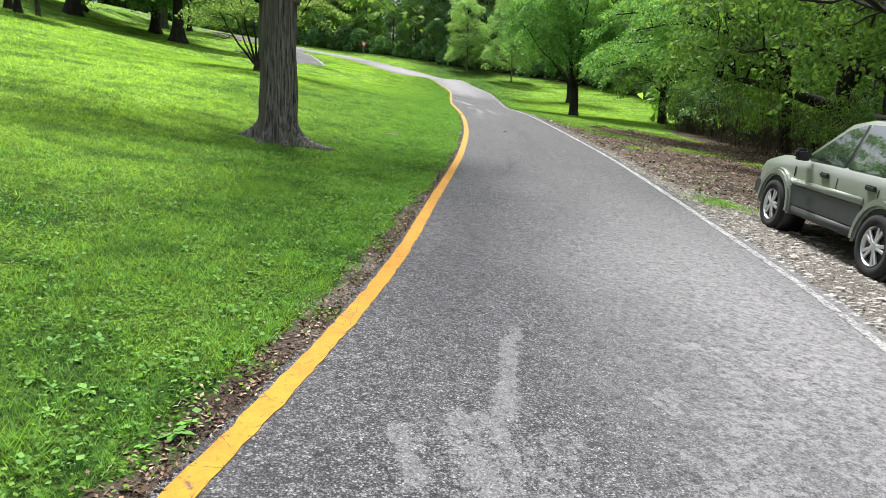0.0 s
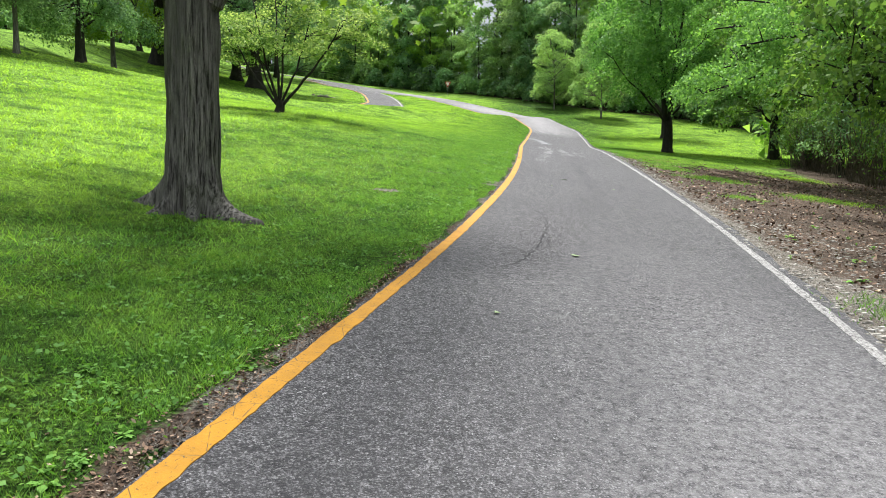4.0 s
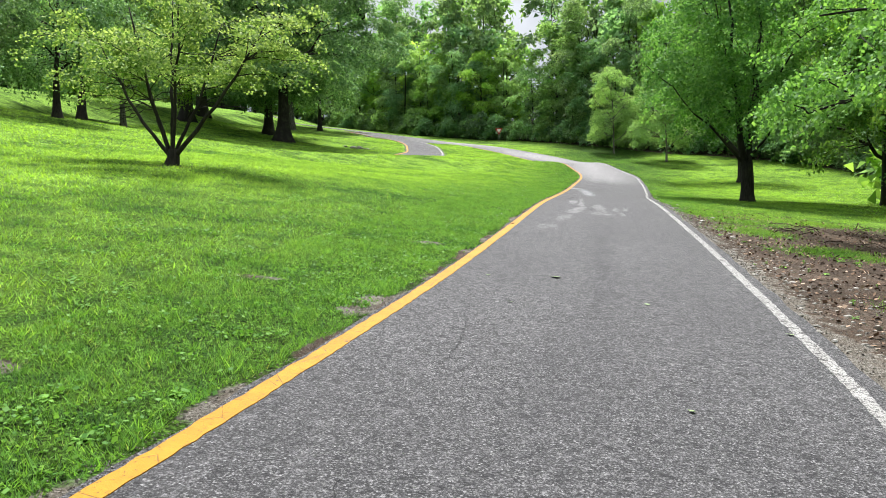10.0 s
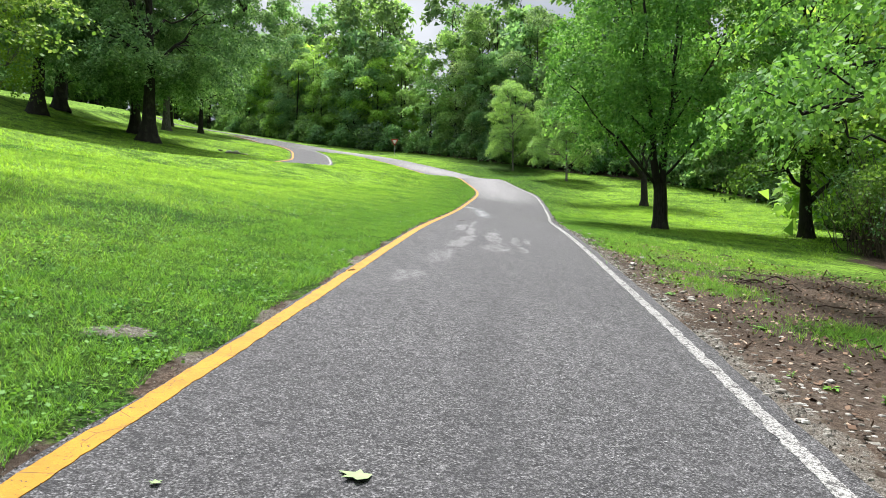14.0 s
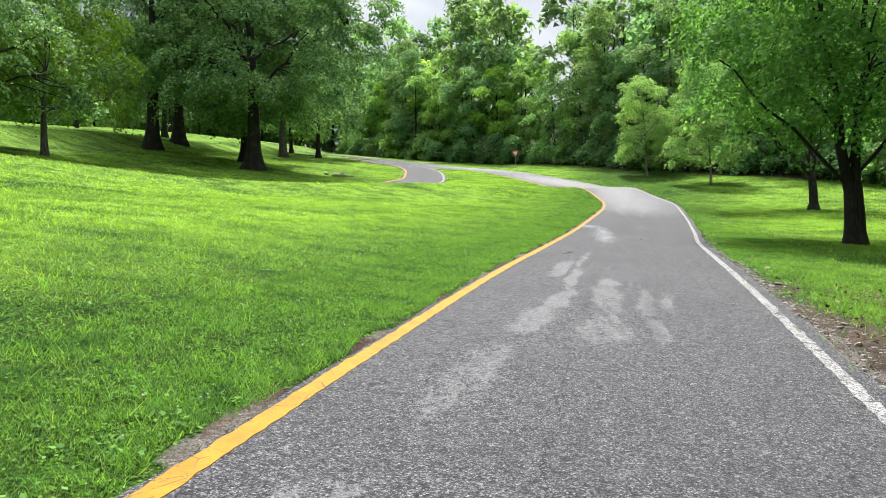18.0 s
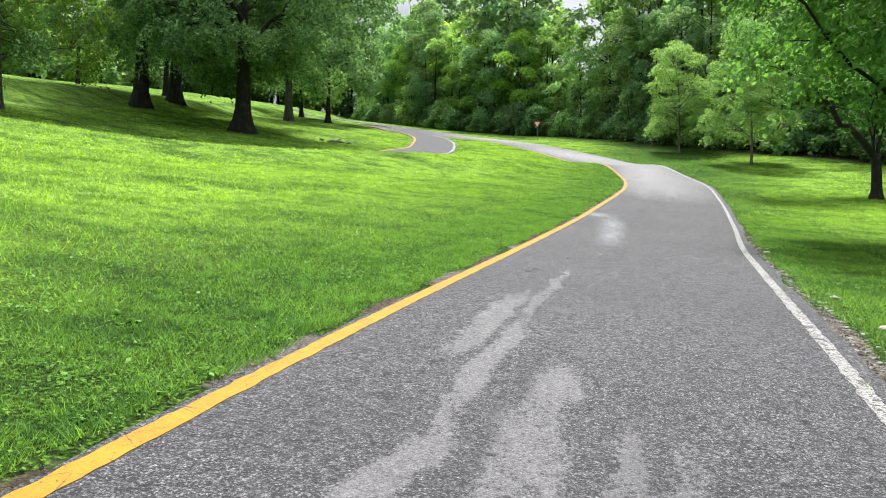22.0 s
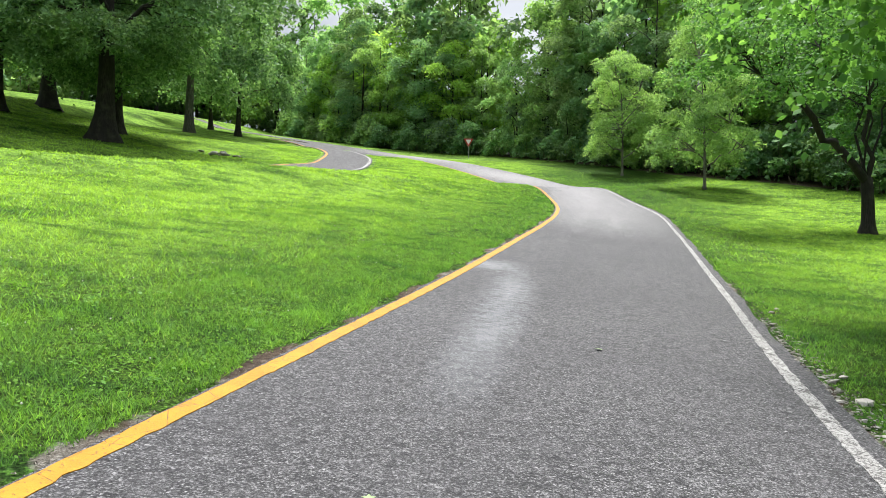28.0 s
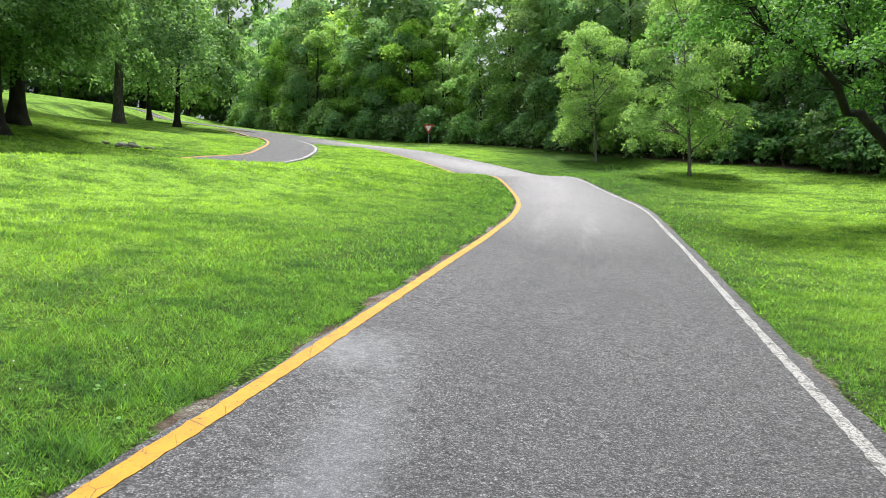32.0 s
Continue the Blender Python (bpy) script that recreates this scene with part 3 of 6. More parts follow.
def crown_pads(n, rng, low, high, wide, belly=0.45, lobes=14):
    """Middles and outward ways of the leaf pads of a crown that is built of bulging lobes with gaps between them."""
    t = ((np.arange(lobes) + rng.random(lobes)) / lobes) ** 1.3
    turn = 2.4 * np.arange(lobes) + rng.normal(0, 0.4, lobes)
    prof = np.where(t < belly, np.sqrt(1 - ((belly - t) / (belly + 0.3)) ** 2), np.sqrt(np.clip(1 - ((t - belly) / (1.03 - belly)) ** 2, 0, 1)))
    reach = wide * 0.8 * prof * rng.uniform(0.22, 1.0, lobes) ** 0.6
    mid = np.stack([np.cos(turn) * reach, np.sin(turn) * reach, low + (high - low) * (0.05 + 0.86 * t)], -1)
    size = wide * 0.29 * rng.uniform(0.7, 1.3, lobes)
    k = rng.choice(lobes, n, p=size**2 / np.sum(size**2))
    way = rng.normal(0, 1, (n, 3))
    way /= np.linalg.norm(way, axis=1)[:, None]
    axis = mid[k] * (1, 1, 0) / (np.linalg.norm(mid[k, :2], axis=1)[:, None] + 0.5)
    way = way + 0.45 * axis + (0, 0, 0.3)
    way /= np.linalg.norm(way, axis=1)[:, None]
    pts = mid[k] + way * (size[k] * rng.uniform(0.7, 1.1, n))[:, None] * (1, 1, 0.8)
    pts[:, 2] = np.maximum(pts[:, 2], low + rng.uniform(-0.2, 0.5, n))
    pts[:, :2] *= np.minimum(1, wide * 1.04 / (np.linalg.norm(pts[:, :2], axis=1) + 0.01))[:, None]
    return pts, way


def leaf_pads(mid, way, radius, count, size, rng, shape=DIAMOND, dome=0.34, droop=0.25, ragged=0.3):
    """Leaves lying over domed, ragged sheets that face upwards and outwards: an array of polygons."""
    n, mid = len(mid), np.asarray(mid, float)
    face = np.asarray(way, float) * 0.6 + (0, 0, 0.8)
    face /= np.linalg.norm(face, axis=1)[:, None]
    e1 = np.cross(face, rng.normal(0, 1, (n, 3)))
    e1 /= np.linalg.norm(e1, axis=1)[:, None]
    e2 = np.cross(face, e1)
    phase = rng.uniform(0, 6.3, (n, 2))
    own = np.broadcast_to(np.asarray(radius, float), (n,))
    k = np.repeat(np.arange(n), count)
    m = n * count
    a, r = rng.uniform(0, 6.283, m), np.sqrt(rng.random(m))
    edge = own[k] * (1 + 0.28 * np.sin(3 * a + phase[k, 0]) + 0.2 * np.sin(5 * a + phase[k, 1]))
    out = np.cos(a)[:, None] * e1[k] + np.sin(a)[:, None] * e2[k]
    p = mid[k] + out * (edge * r)[:, None] + face[k] * (own[k] * (dome * (1 - 1.6 * r * r) - ragged * rng.random(m) ** 2))[:, None]
    along = out * (0.15 + 0.4 * r)[:, None] - face[k] * (0.5 * dome * r)[:, None] + rng.normal(0, 0.75, (m, 3)) - (0, 0, droop)
    along /= np.linalg.norm(along, axis=1)[:, None]
    side = np.cross(along, face[k] + rng.normal(0, 0.42, (m, 3)))
    side /= np.linalg.norm(side, axis=1)[:, None]
    size = (size * (0.65 + 0.7 * rng.random(m)))[:, None, None]
    return p[:, None] + size * (shape[None, :, 0:1] * side[:, None] + shape[None, :, 1:2] * along[:, None])


def grown_tree(name, rng, height, radius, low, wide, clumps, leaves, pad, leaf, leaf_mat, bark, belly=0.45, lean=(0, 0), shape=DIAMOND, limbs=8, limb_share=0.3, flare=1.5, seg=14, droop=0.35, crown_shift=(0, 0), limb_seg=6, split=True, flat=0.34, first=0.75, stout=1.0, bulges=14, ragged=0.3, skirt=None):
    """A tree at the origin: trunk with root flare, main limbs that fork into branches, leaf pads along their ends."""
    tree = new(name)
    tree.empty_display_size = 0.3
    n = 14
    t = np.linspace(0, 1, n)
    z = height * 0.8 * t**1.4
    z[0] = -0.25
    sway = np.stack([np.sin(t * 5 + rng.random() * 6), np.cos(t * 4 + rng.random() * 6)], -1) * (0.009 * height * t)[:, None]
    path = np.concatenate([np.outer(t, lean) + sway, z[:, None]], 1)
    rad = radius * (1 - 0.88 * t) * (1 + (flare - 1) * np.exp(-np.maximum(z, 0) / (radius * 1.1 + 0.05)))
    ang = np.linspace(0, 2 * np.pi, seg, endpoint=False)
    lobes = 1 + 0.14 * np.sin(5 * ang + rng.random() * 6)[None] * np.exp(-path[:, 2:3] / (radius * 1.5)) + rng.normal(0, 0.025, (n, seg))
    trunk = Tubes()
    trunk.add(path, rad, seg, lobes)
    shift = np.array([crown_shift[0], crown_shift[1], 0])
    lines, radii = [], []
    for k in range(limbs):
        h0 = low * first + (height * 0.62 - low * first) * (k / max(limbs - 1, 1)) ** 1.15
        a = np.array([np.interp(h0, z, path[:, i]) for i in range(3)])
        az = 2.4 * k + rng.normal(0, 0.35)
        reach = wide * rng.uniform(0.6, 0.82) * (1 - 0.55 * k / limbs)
        b = a + np.array([math.cos(az) * reach, math.sin(az) * reach, reach * rng.uniform(0.25, 0.75) + 0.08 * height * k / limbs]) + shift * 0.7
        b[2] = min(b[2], height * 0.93)
        lines.append(bent(a, b, rng, 0.09, 0.035, 9))
        radii.append(np.interp(h0, z, rad) * stout * rng.uniform(0.38, 0.55) * (1 - 0.82 * np.linspace(0, 1, 9)) + 0.012)
    pts, way = crown_pads(clumps, rng, low, height, wide, belly, bulges)
    if skirt:
        # low pads round the trunk, under the main crown
        extra, under = skirt
        turn, far = rng.uniform(0, 6.283, extra), wide * rng.uniform(0.12, 0.5, extra)
        out = np.stack([np.cos(turn), np.sin(turn), 0.2 + 0 * turn], -1)
        pts = np.concatenate([pts, out * far[:, None] * (1, 1, 0) + np.stack([0 * far, 0 * far, under + 0.7 + 2.4 * rng.random(extra)], -1)])
        way, clumps = np.concatenate([way, out * 0.6]), clumps + extra
    pts = pts + shift
    nodes = np.concatenate([ln[2:] for ln in lines])
    owner = np.repeat(np.arange(limbs), 7)
    forks = [Tubes() for _ in range(limbs)]
    for ln, r, fk in zip(lines, radii, forks):
        fk.add(ln, r, limb_seg)
    for p in pts[: int(clumps * limb_share)]:
        d = np.linalg.norm(nodes - p, axis=1) + 1.5 * np.maximum(nodes[:, 2] - p[2], 0)
        i = int(np.argmin(d))
        size = np.linalg.norm(nodes[i] - p)
        forks[owner[i]].add(bent(nodes[i], p, rng, 0.06, 0.05, 5), np.linspace(min(0.012 * size + 0.012, 0.06), 0.007, 5), max(limb_seg - 2, 3))
    if split:
        body = part("trunk", trunk.mesh("trunk", bark), tree)
        for fk in forks:
            part("limb", fk.mesh("limb", bark), tree)
    else:
        for fk in forks:
            first_v = sum(len(v) for v in trunk.v)
            trunk.v += fk.v
            trunk.f += [tuple(i + first_v for i in f) for f in fk.f]
        part("trunk", trunk.mesh("trunk", bark), tree)
    part("crown", pieces_mesh("crown", leaf_pads(pts, way, pad * (0.6 + 0.8 * rng.random(clumps)), leaves, leaf, rng, shape, flat, droop, ragged), leaf_mat), tree)
    return tree


def stand(tree, x, y, rz=0.0, scale=1.0, sink=0.0):
    tree.matrix_basis = pose(x, y, land_at(x, y) - sink, 0, 0, rz) @ Matrix.Diagonal((scale, scale, scale, 1))
    return tree


def rng_of(seed):
    return np.random.default_rng(seed)


# ---- ground ----
SCUFFS = ((-2.05, -4.0, 0.1, 1.2, -17, 1.0), (-2.42, -5.1, 0.3, 0.6, -16, 0.9), (-2.1, -5.0, 0.16, 0.5, -16, 0.85), (-2.75, -5.0, 0.14, 0.4, -16, 0.75), (-0.55, -3.5, 0.34, 0.13, 0, 0.95), (-0.58, -3.9, 0.13, 0.35, -16, 0.85), (-0.2, -3.8, 0.3, 0.4, -16, 0.75),
          (-1.2, -4.3, 0.12, 0.35, -16, 0.8), (-0.8, -4.5, 0.4, 0.5, -16, 0.75), (-1.3, -5.3, 0.5, 0.6, -16, 0.75), (-0.2, -5.2, 0.6, 0.8, -16, 0.7), (4.82, 30.2, 0.11, 2.3, -8, 0.95), (4.42, 27.1, 0.16, 1.8, -7, 1.15), (4.12, 25.1, 0.19, 1.1, -14, 1.15), (3.8, 23.8, 0.24, 1.0, -14, 1.0),
          (4.36, 28.7, 0.17, 1.7, -10, 1.05), (4.22, 27.6, 0.12, 0.5, -10, 1.0), (4.68, 25.5, 0.27, 1.7, -6, 0.95), (4.85, 26.6, 0.2, 0.5, -6, 1.05), (5.06, 25.0, 0.13, 1.4, -9, 1.05), (5.33, 25.2, 0.12, 0.9, -10, 0.9), (3.3, 21.5, 0.26, 1.3, -12, 0.8), (2.72, 19.1, 0.3, 0.8, -12, 0.75),
          (4.4, 23.3, 0.36, 1.0, -8, 0.85), (4.88, 23.3, 0.13, 0.9, -8, 0.9), (8.7, 52.8, 0.3, 3.0, -10, 0.62), (9.5, 52.4, 0.16, 2.5, -10, 0.65), (9.2, 57.0, 0.4, 6.0, -10, 0.7), (10.3, 56.5, 0.4, 5.0, -10, 0.7), (9.9, 66.0, 1.8, 7.0, -4, 0.9), (8.0, 82.0, 2.4, 14.0, 24, 0.95), (0.5, 101.0, 2.4, 12.0, 32, 0.95))
DAMP_SHEEN = ((6.3, 40.2, 0.55, 3.6, -5), (6.1, 42.6, 0.9, 1.3, -9), (6.05, 37.4, 0.5, 3.6, -6))
OILY = ((2.65, 12.2, 0.22, 5.0, -9, 0.45), (1.9, 9.5, 0.4, 2.2, -9, 0.4), (0.5, 2.0, 0.4, 3.0, -14, 0.35), (-1.7, -1.0, 0.4, 4.0, -16, 0.5), (0.35, 1.2, 0.3, 0.5, -14, 0.5), (3.4, 17.0, 0.3, 4.0, -9, 0.5), (5.0, 24.4, 0.1, 3.0, -9, 0.6), (4.5, 25.6, 0.08, 3.0, -9, 0.6), (7.6, 45.0, 0.4, 8.0, -9, 0.25))
# broad areas where the asphalt is paler, in a speckled pattern
PALE_AREAS = ((10.3, 60.0, 3.4, 10.0, -9, 0.75), (11.0, 70.0, 3.4, 9.0, 3, 0.85), (7.5, 84.0, 4.2, 15.0, 24, 0.85), (-1.0, 102.0, 5.0, 15.0, 34, 0.85), (0.6, -3.0, 2.2, 7.5, -16, 0.7), (0.6, 1.5, 1.8, 5.5, -15, 0.3))
ASPHALT = asphalt_material()
TURF = ground_material()
BLADE = grass_material()
YELLOW = paint_material("yellow_road_paint", (0.42, 0.198, 0.0065), 0.6, crust=0.003)
WHITE = paint_material("white_road_paint", (0.35, 0.345, 0.336), 0.505)


def dirt_reach(y):
    """How far bare soil runs out from the road's right edge."""
    y = np.asarray(y, float)
    wide = 0.45 + 0.25 * np.sin(y * 0.9) - np.clip((y - 27) / 4, 0, 1) * (0.16 + 0.19 * np.sin(y * 0.9))
    open_part = np.clip((27.5 - y) / 5.0, 0, 1)
    return wide + open_part * (9.0 - 0.05 * y)


def spaced(stops):
    out = [np.arange(a, b, step) for a, b, step in stops]
    return np.concatenate(out + [[stops[-1][1]]])


gx = spaced([(-420, -120, 50), (-120, -40, 10), (-40, -14, 2), (-14, -5, 0.75), (-5, 15, 0.3), (15, 34, 1.0), (34, 100, 11), (100, 420, 64)])
gy = spaced([(-320, -100, 44), (-100, -20, 10), (-20, -9, 1.5), (-9, 32, 0.3), (32, 62, 0.5), (62, 112, 1.25), (112, 136, 1.5), (136, 172, 6), (172, 560, 48)])
GX, GY = np.meshgrid(gx, gy)
GZ = land(GX, GY)
rl, rr = road_left(GY), road_right(GY)
on_road = np.clip(np.minimum(GX - rl + 0.05, rr + 0.2 - GX) / 0.25, 0, 1) * (GY < 129)
on_branch = np.clip((2.0 - np.abs(GX - BRANCH(GY))) / 0.3, 0, 1) * (GY > 45) * (GY < 116)
GZ = GZ - 0.07 * np.maximum(on_road, on_branch)
near_tree_a = np.exp(-((GX + 3.83) ** 2 + (GY - 6.4) ** 2) / 0.35)
near_dogwood = np.exp(-((GX + 5.38) ** 2 + (GY - 20.85) ** 2) / 0.35)
left_gap = rl - GX
right_gap = GX - rr
patchy = 0.35 + 0.25 * np.sin(GY * 0.7 + 1) + 0.2 * np.sin(GY * 1.9)
early = np.clip((3.0 - GY) / 4, 0, 1)
soil = np.where(left_gap > 0, np.clip(1.25 - left_gap / (0.19 + 0.06 * patchy + 0.16 * early), 0, 1), 0.0)
reach = dirt_reach(GY)
soil = np.where(right_gap > 0, np.clip((reach - right_gap) / np.maximum(0.3 * reach, 0.25), 0, 1), soil)
soil = np.maximum(soil, np.maximum(on_road, on_branch))
soil = np.maximum(soil, np.maximum(0.62 * near_tree_a, 0.8 * near_dogwood))
woods_floor = np.clip((GX - np.interp(GY, [-20, 8, 20, 30, 36, 46, 64, 75, 86, 98, 110], [3.5, 8, 11.5, 14.5, 19, 25, 31, 29, 21, 13.5, 5.5])) / 2.0, 0, 1)
soil = np.maximum(soil, woods_floor)
SPOTS = ((-0.66, 11.92, 0.13), (0.5, 11.5, 0.17), (0.42, 11.1, 0.12), (-1.5, 9.0, 0.16), (0.75, 15.3, 0.14))
bald = np.zeros_like(GX)
for sx, sy, sr in SPOTS:
    bald = np.maximum(bald, np.exp(-(((GX - sx) / 1.5) ** 2 + (GY - sy) ** 2) / (1.4 * sr) ** 2))
soil = np.maximum(soil, bald)
stone = np.where((right_gap > -0.3) & (GY < 60), np.clip((np.interp(GY, [2, 5, 20], [2.6, 1.0, 0.7]) - right_gap) / 0.9, 0, 1) * np.where(GY < 6, 1.25, 1.0), 0.0)
stone = np.where((left_gap > -0.2) & (left_gap < 1.5) & (GY < 60), 0.42 + 0.2 * np.sin(GY * 1.7), stone)
stone = np.maximum(stone, 0.9 * bald * (GY > 5))
nx, ny = len(gx), len(gy)
idx = np.arange(nx * ny).reshape(ny, nx)
quads = np.stack([idx[:-1, :-1], idx[:-1, 1:], idx[1:, 1:], idx[1:, :-1]], -1).reshape(-1, 4)
ground_mesh = mesh_of("ground", np.stack([GX, GY, GZ], -1).reshape(-1, 3), quads, TURF, True)
for key, values in (("soil", soil), ("stone", stone)):
    layer = ground_mesh.attributes.new(key, "FLOAT", "POINT")
    layer.data.foreach_set("value", values.ravel().astype(np.float32))
ground = tagged(new("ground", ground_mesh), "mown green lawn on a gentle hillside with bare stony verges", "lawn", kind="structure")


# ---- roads ----
def ribbon(name, left, right, ys, lift, mat, edge_noise=0.0, seed=1, across=2, thick=0.05):
    """A strip over the land between two lines x(y), with sides."""
    rng = rng_of(seed)
    ys = np.asarray(ys, float)
    worn = np.array([np.convolve(rng.normal(0, edge_noise, len(ys)), (0.4, 0.8, 0.8, 0.4), "same") for _ in range(2)])
    a, b = left(ys) + worn[0], right(ys) + worn[1]
    w = np.linspace(0, 1, across + 1)
    x = a[:, None] + (b - a)[:, None] * w
    y = np.repeat(ys[:, None], across + 1, 1)
    z = land(x, y) + lift
    top = np.stack([x, y, z], -1)
    low_l, low_r = top[:, :1] - (0, 0, thick), top[:, -1:] - (0, 0, thick)
    grid = np.concatenate([low_l, top, low_r], 1)
    k = across + 3
    i = np.arange(len(ys) * k).reshape(len(ys), k)
    f = np.stack([i[:-1, :-1], i[:-1, 1:], i[1:, 1:], i[1:, :-1]], -1).reshape(-1, 4)
    return mesh_of(name, grid.reshape(-1, 3), f, mat)


def shifted(line, by):
    return lambda y: line(y) + by


road_ys = np.concatenate([np.arange(-60, -10, 1.0), np.arange(-10, 60, 0.2), np.arange(60, 128.5, 0.5)])
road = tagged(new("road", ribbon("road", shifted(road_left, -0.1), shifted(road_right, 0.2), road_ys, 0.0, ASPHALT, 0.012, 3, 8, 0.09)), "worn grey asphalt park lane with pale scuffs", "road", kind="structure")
line_ys = np.concatenate([np.arange(-60, -9, 0.6), np.arange(-9, 50, 0.03), np.arange(50, 96, 0.4)])
part("yellow_edge_line", ribbon("yellow_edge_line", shifted(road_left, -0.062), shifted(road_left, 0.062), line_ys, 0.005, YELLOW, 0.003, 4, 1, 0.008), road, "chipped bright yellow painted edge line")
part("white_edge_line", ribbon("white_edge_line", shifted(road_right, -0.055), shifted(road_right, 0.055), line_ys, 0.005, WHITE, 0.004, 5, 1, 0.008), road, "worn white painted edge line")
branch_ys = np.arange(46, 113, 0.4)
white_ys = np.arange(46, 103, 0.4)
branch_road = tagged(new("branch_road", ribbon("branch_road", shifted(BRANCH, -2.0), shifted(BRANCH, 2.0), branch_ys, 0.02, ASPHALT, 0.01, 6, 6, 0.1)), "second asphalt lane curving in behind the lawn", "road", kind="structure")
part("yellow_edge_line", ribbon("branch_yellow_line", shifted(BRANCH, -1.9), shifted(BRANCH, -1.72), branch_ys, 0.026, YELLOW, 0.01, 7, 1, 0.008), branch_road, "yellow painted edge line")
part("white_edge_line", ribbon("branch_white_line", shifted(BRANCH, 1.72), shifted(BRANCH, 1.9), white_ys, 0.026, WHITE, 0.01, 8, 1, 0.008), branch_road, "white painted edge line")

junction_ys = np.arange(98, 115, 0.4)
part("junction", ribbon("junction", lambda y: np.minimum(BRANCH(y) + 1.9, road_left(y) - 0.3), shifted(road_left, 0.4), junction_ys, 0.008, ASPHALT, 0.0, 9, 4, 0.09), branch_road, "worn asphalt where the two lanes meet")

# ---- trees of the lawn ----
def named_tree(tree, label, group=""):
    return tagged(tree, label, "tree", group)


def lawn_oak(x, y, seed, height, radius, low, wide, clumps, leaves, pad, leaf, mat=LEAF_OAK, bark=BARK_DARK, rz=0.0, name="oak_tree", label="large spreading oak with a dark trunk on the lawn", **kw):
    t = grown_tree(name, rng_of(seed), height, radius, low, wide, clumps, leaves, pad, leaf, mat, bark, first=1.15, **kw)
    return named_tree(stand(t, x, y, rz), label, "lawn trees")


lawn_oak(-17.4, 73.7, 11, 27, 0.62, 5.4, 11.2, 420, 230, 1.3, 0.25, belly=0.42, limbs=11, limb_share=0.3, flare=1.9, bulges=38, shape=SPLINTER, skirt=(46, 3.9))
lawn_oak(-21.4, 82.4, 12, 25, 0.52, 5.2, 8.0, 210, 170, 1.4, 0.28, belly=0.4, flare=1.8, bulges=22, shape=SPLINTER, skirt=(20, 4.4), label="oak standing close behind a larger oak")
lawn_oak(-29.6, 80.8, 13, 26, 0.68, 6.0, 9.6, 290, 190, 1.4, 0.28, belly=0.4, limbs=11, limb_share=0.3, flare=1.8, bulges=28, shape=SPLINTER, skirt=(24, 4.9))
lawn_oak(-32.0, 91.2, 14, 25, 0.66, 6.0, 9.2, 240, 170, 1.5, 0.3, belly=0.4, limb_share=0.3, limbs=10, flare=1.8, bulges=24, shape=SPLINTER, skirt=(20, 5.0))
lawn_oak(-24.0, 101.6, 15, 25, 0.5, 5.2, 9.0, 190, 100, 1.5, 0.34, flare=1.3, bark=BARK_GREY, name="lawn_tree", bulges=20, shape=SPLINTER, skirt=(16, 4.2), label="slender grey-barked tree on the far lawn")
lawn_oak(-26.2, 60.2, 16, 14.5, 0.24, 2.4, 5.6, 210, 120, 0.95, 0.19, LEAF_LIME, BARK_GREY, name="lawn_tree", label="young light-green tree with a thin grey trunk", belly=0.35, flare=1.3, bulges=24)
lawn_oak(-26.5, 54.9, 17, 13, 0.34, 2.4, 5.6, 180, 120, 1.0, 0.2, LEAF_OAK, BARK_DARK, name="lawn_tree", label="dark-trunked tree with low hanging branches", belly=0.25, bulges=22)
lawn_oak(-22.1, 44.5, 27, 9, 0.24, 2.2, 3.6, 150, 130, 0.8, 0.15, LEAF_OAK, BARK_DARK, name="lawn_tree", label="dark tree with drooping lower branches", belly=0.2, bulges=20, droop=0.6)
lawn_oak(-25.2, 38.4, 18, 14, 0.42, 2.5, 4.6, 170, 150, 0.95, 0.16, LEAF_GREY, BARK_GREY, name="lawn_tree", bulges=22, flare=1.3, skirt=(16, 2.3), label="grey-green tree with a stout pale brown trunk")
lawn_oak(-24.0, 40.8, 19, 11, 0.19, 2.9, 3.2, 110, 110, 0.8, 0.16, LEAF_GREY, BARK_PALE, name="lawn_tree", label="slim pale-trunked tree on the slope", flare=1.25)
lawn_oak(-32.6, 36.0, 20, 15, 0.36, 3.4, 7.2, 220, 130, 1.15, 0.2, LEAF_OAK, BARK_DARK, name="lawn_tree", bulges=24, label="dark leaning tree on the slope", lean=(3.6, 2.6), skirt=(16, 3.6))
lawn_oak(-31.5, 36.9, 24, 13, 0.24, 3.6, 5.0, 120, 110, 1.1, 0.2, LEAF_OAK, BARK_DARK, name="lawn_tree", flare=1.25, label="dark slender tree beside a leaning one")
lawn_oak(-22.0, 110.0, 21, 13, 0.35, 3.6, 5.8, 100, 70, 1.4, 0.36, LEAF_OAK, BARK_DARK, name="lawn_tree", label="dark tree by the far bend of the lane")
lawn_oak(-27.5, 116.0, 22, 12, 0.3, 3.4, 5.4, 90, 70, 1.4, 0.36, LEAF_OAK, BARK_DARK, name="lawn_tree", label="dark tree by the far bend of the lane")
lawn_oak(-40.0, 104.0, 23, 15, 0.4, 3.6, 6.4, 110, 70, 1.5, 0.38, LEAF_OAK, BARK_DARK, name="lawn_tree", label="dark tree high on the lawn")


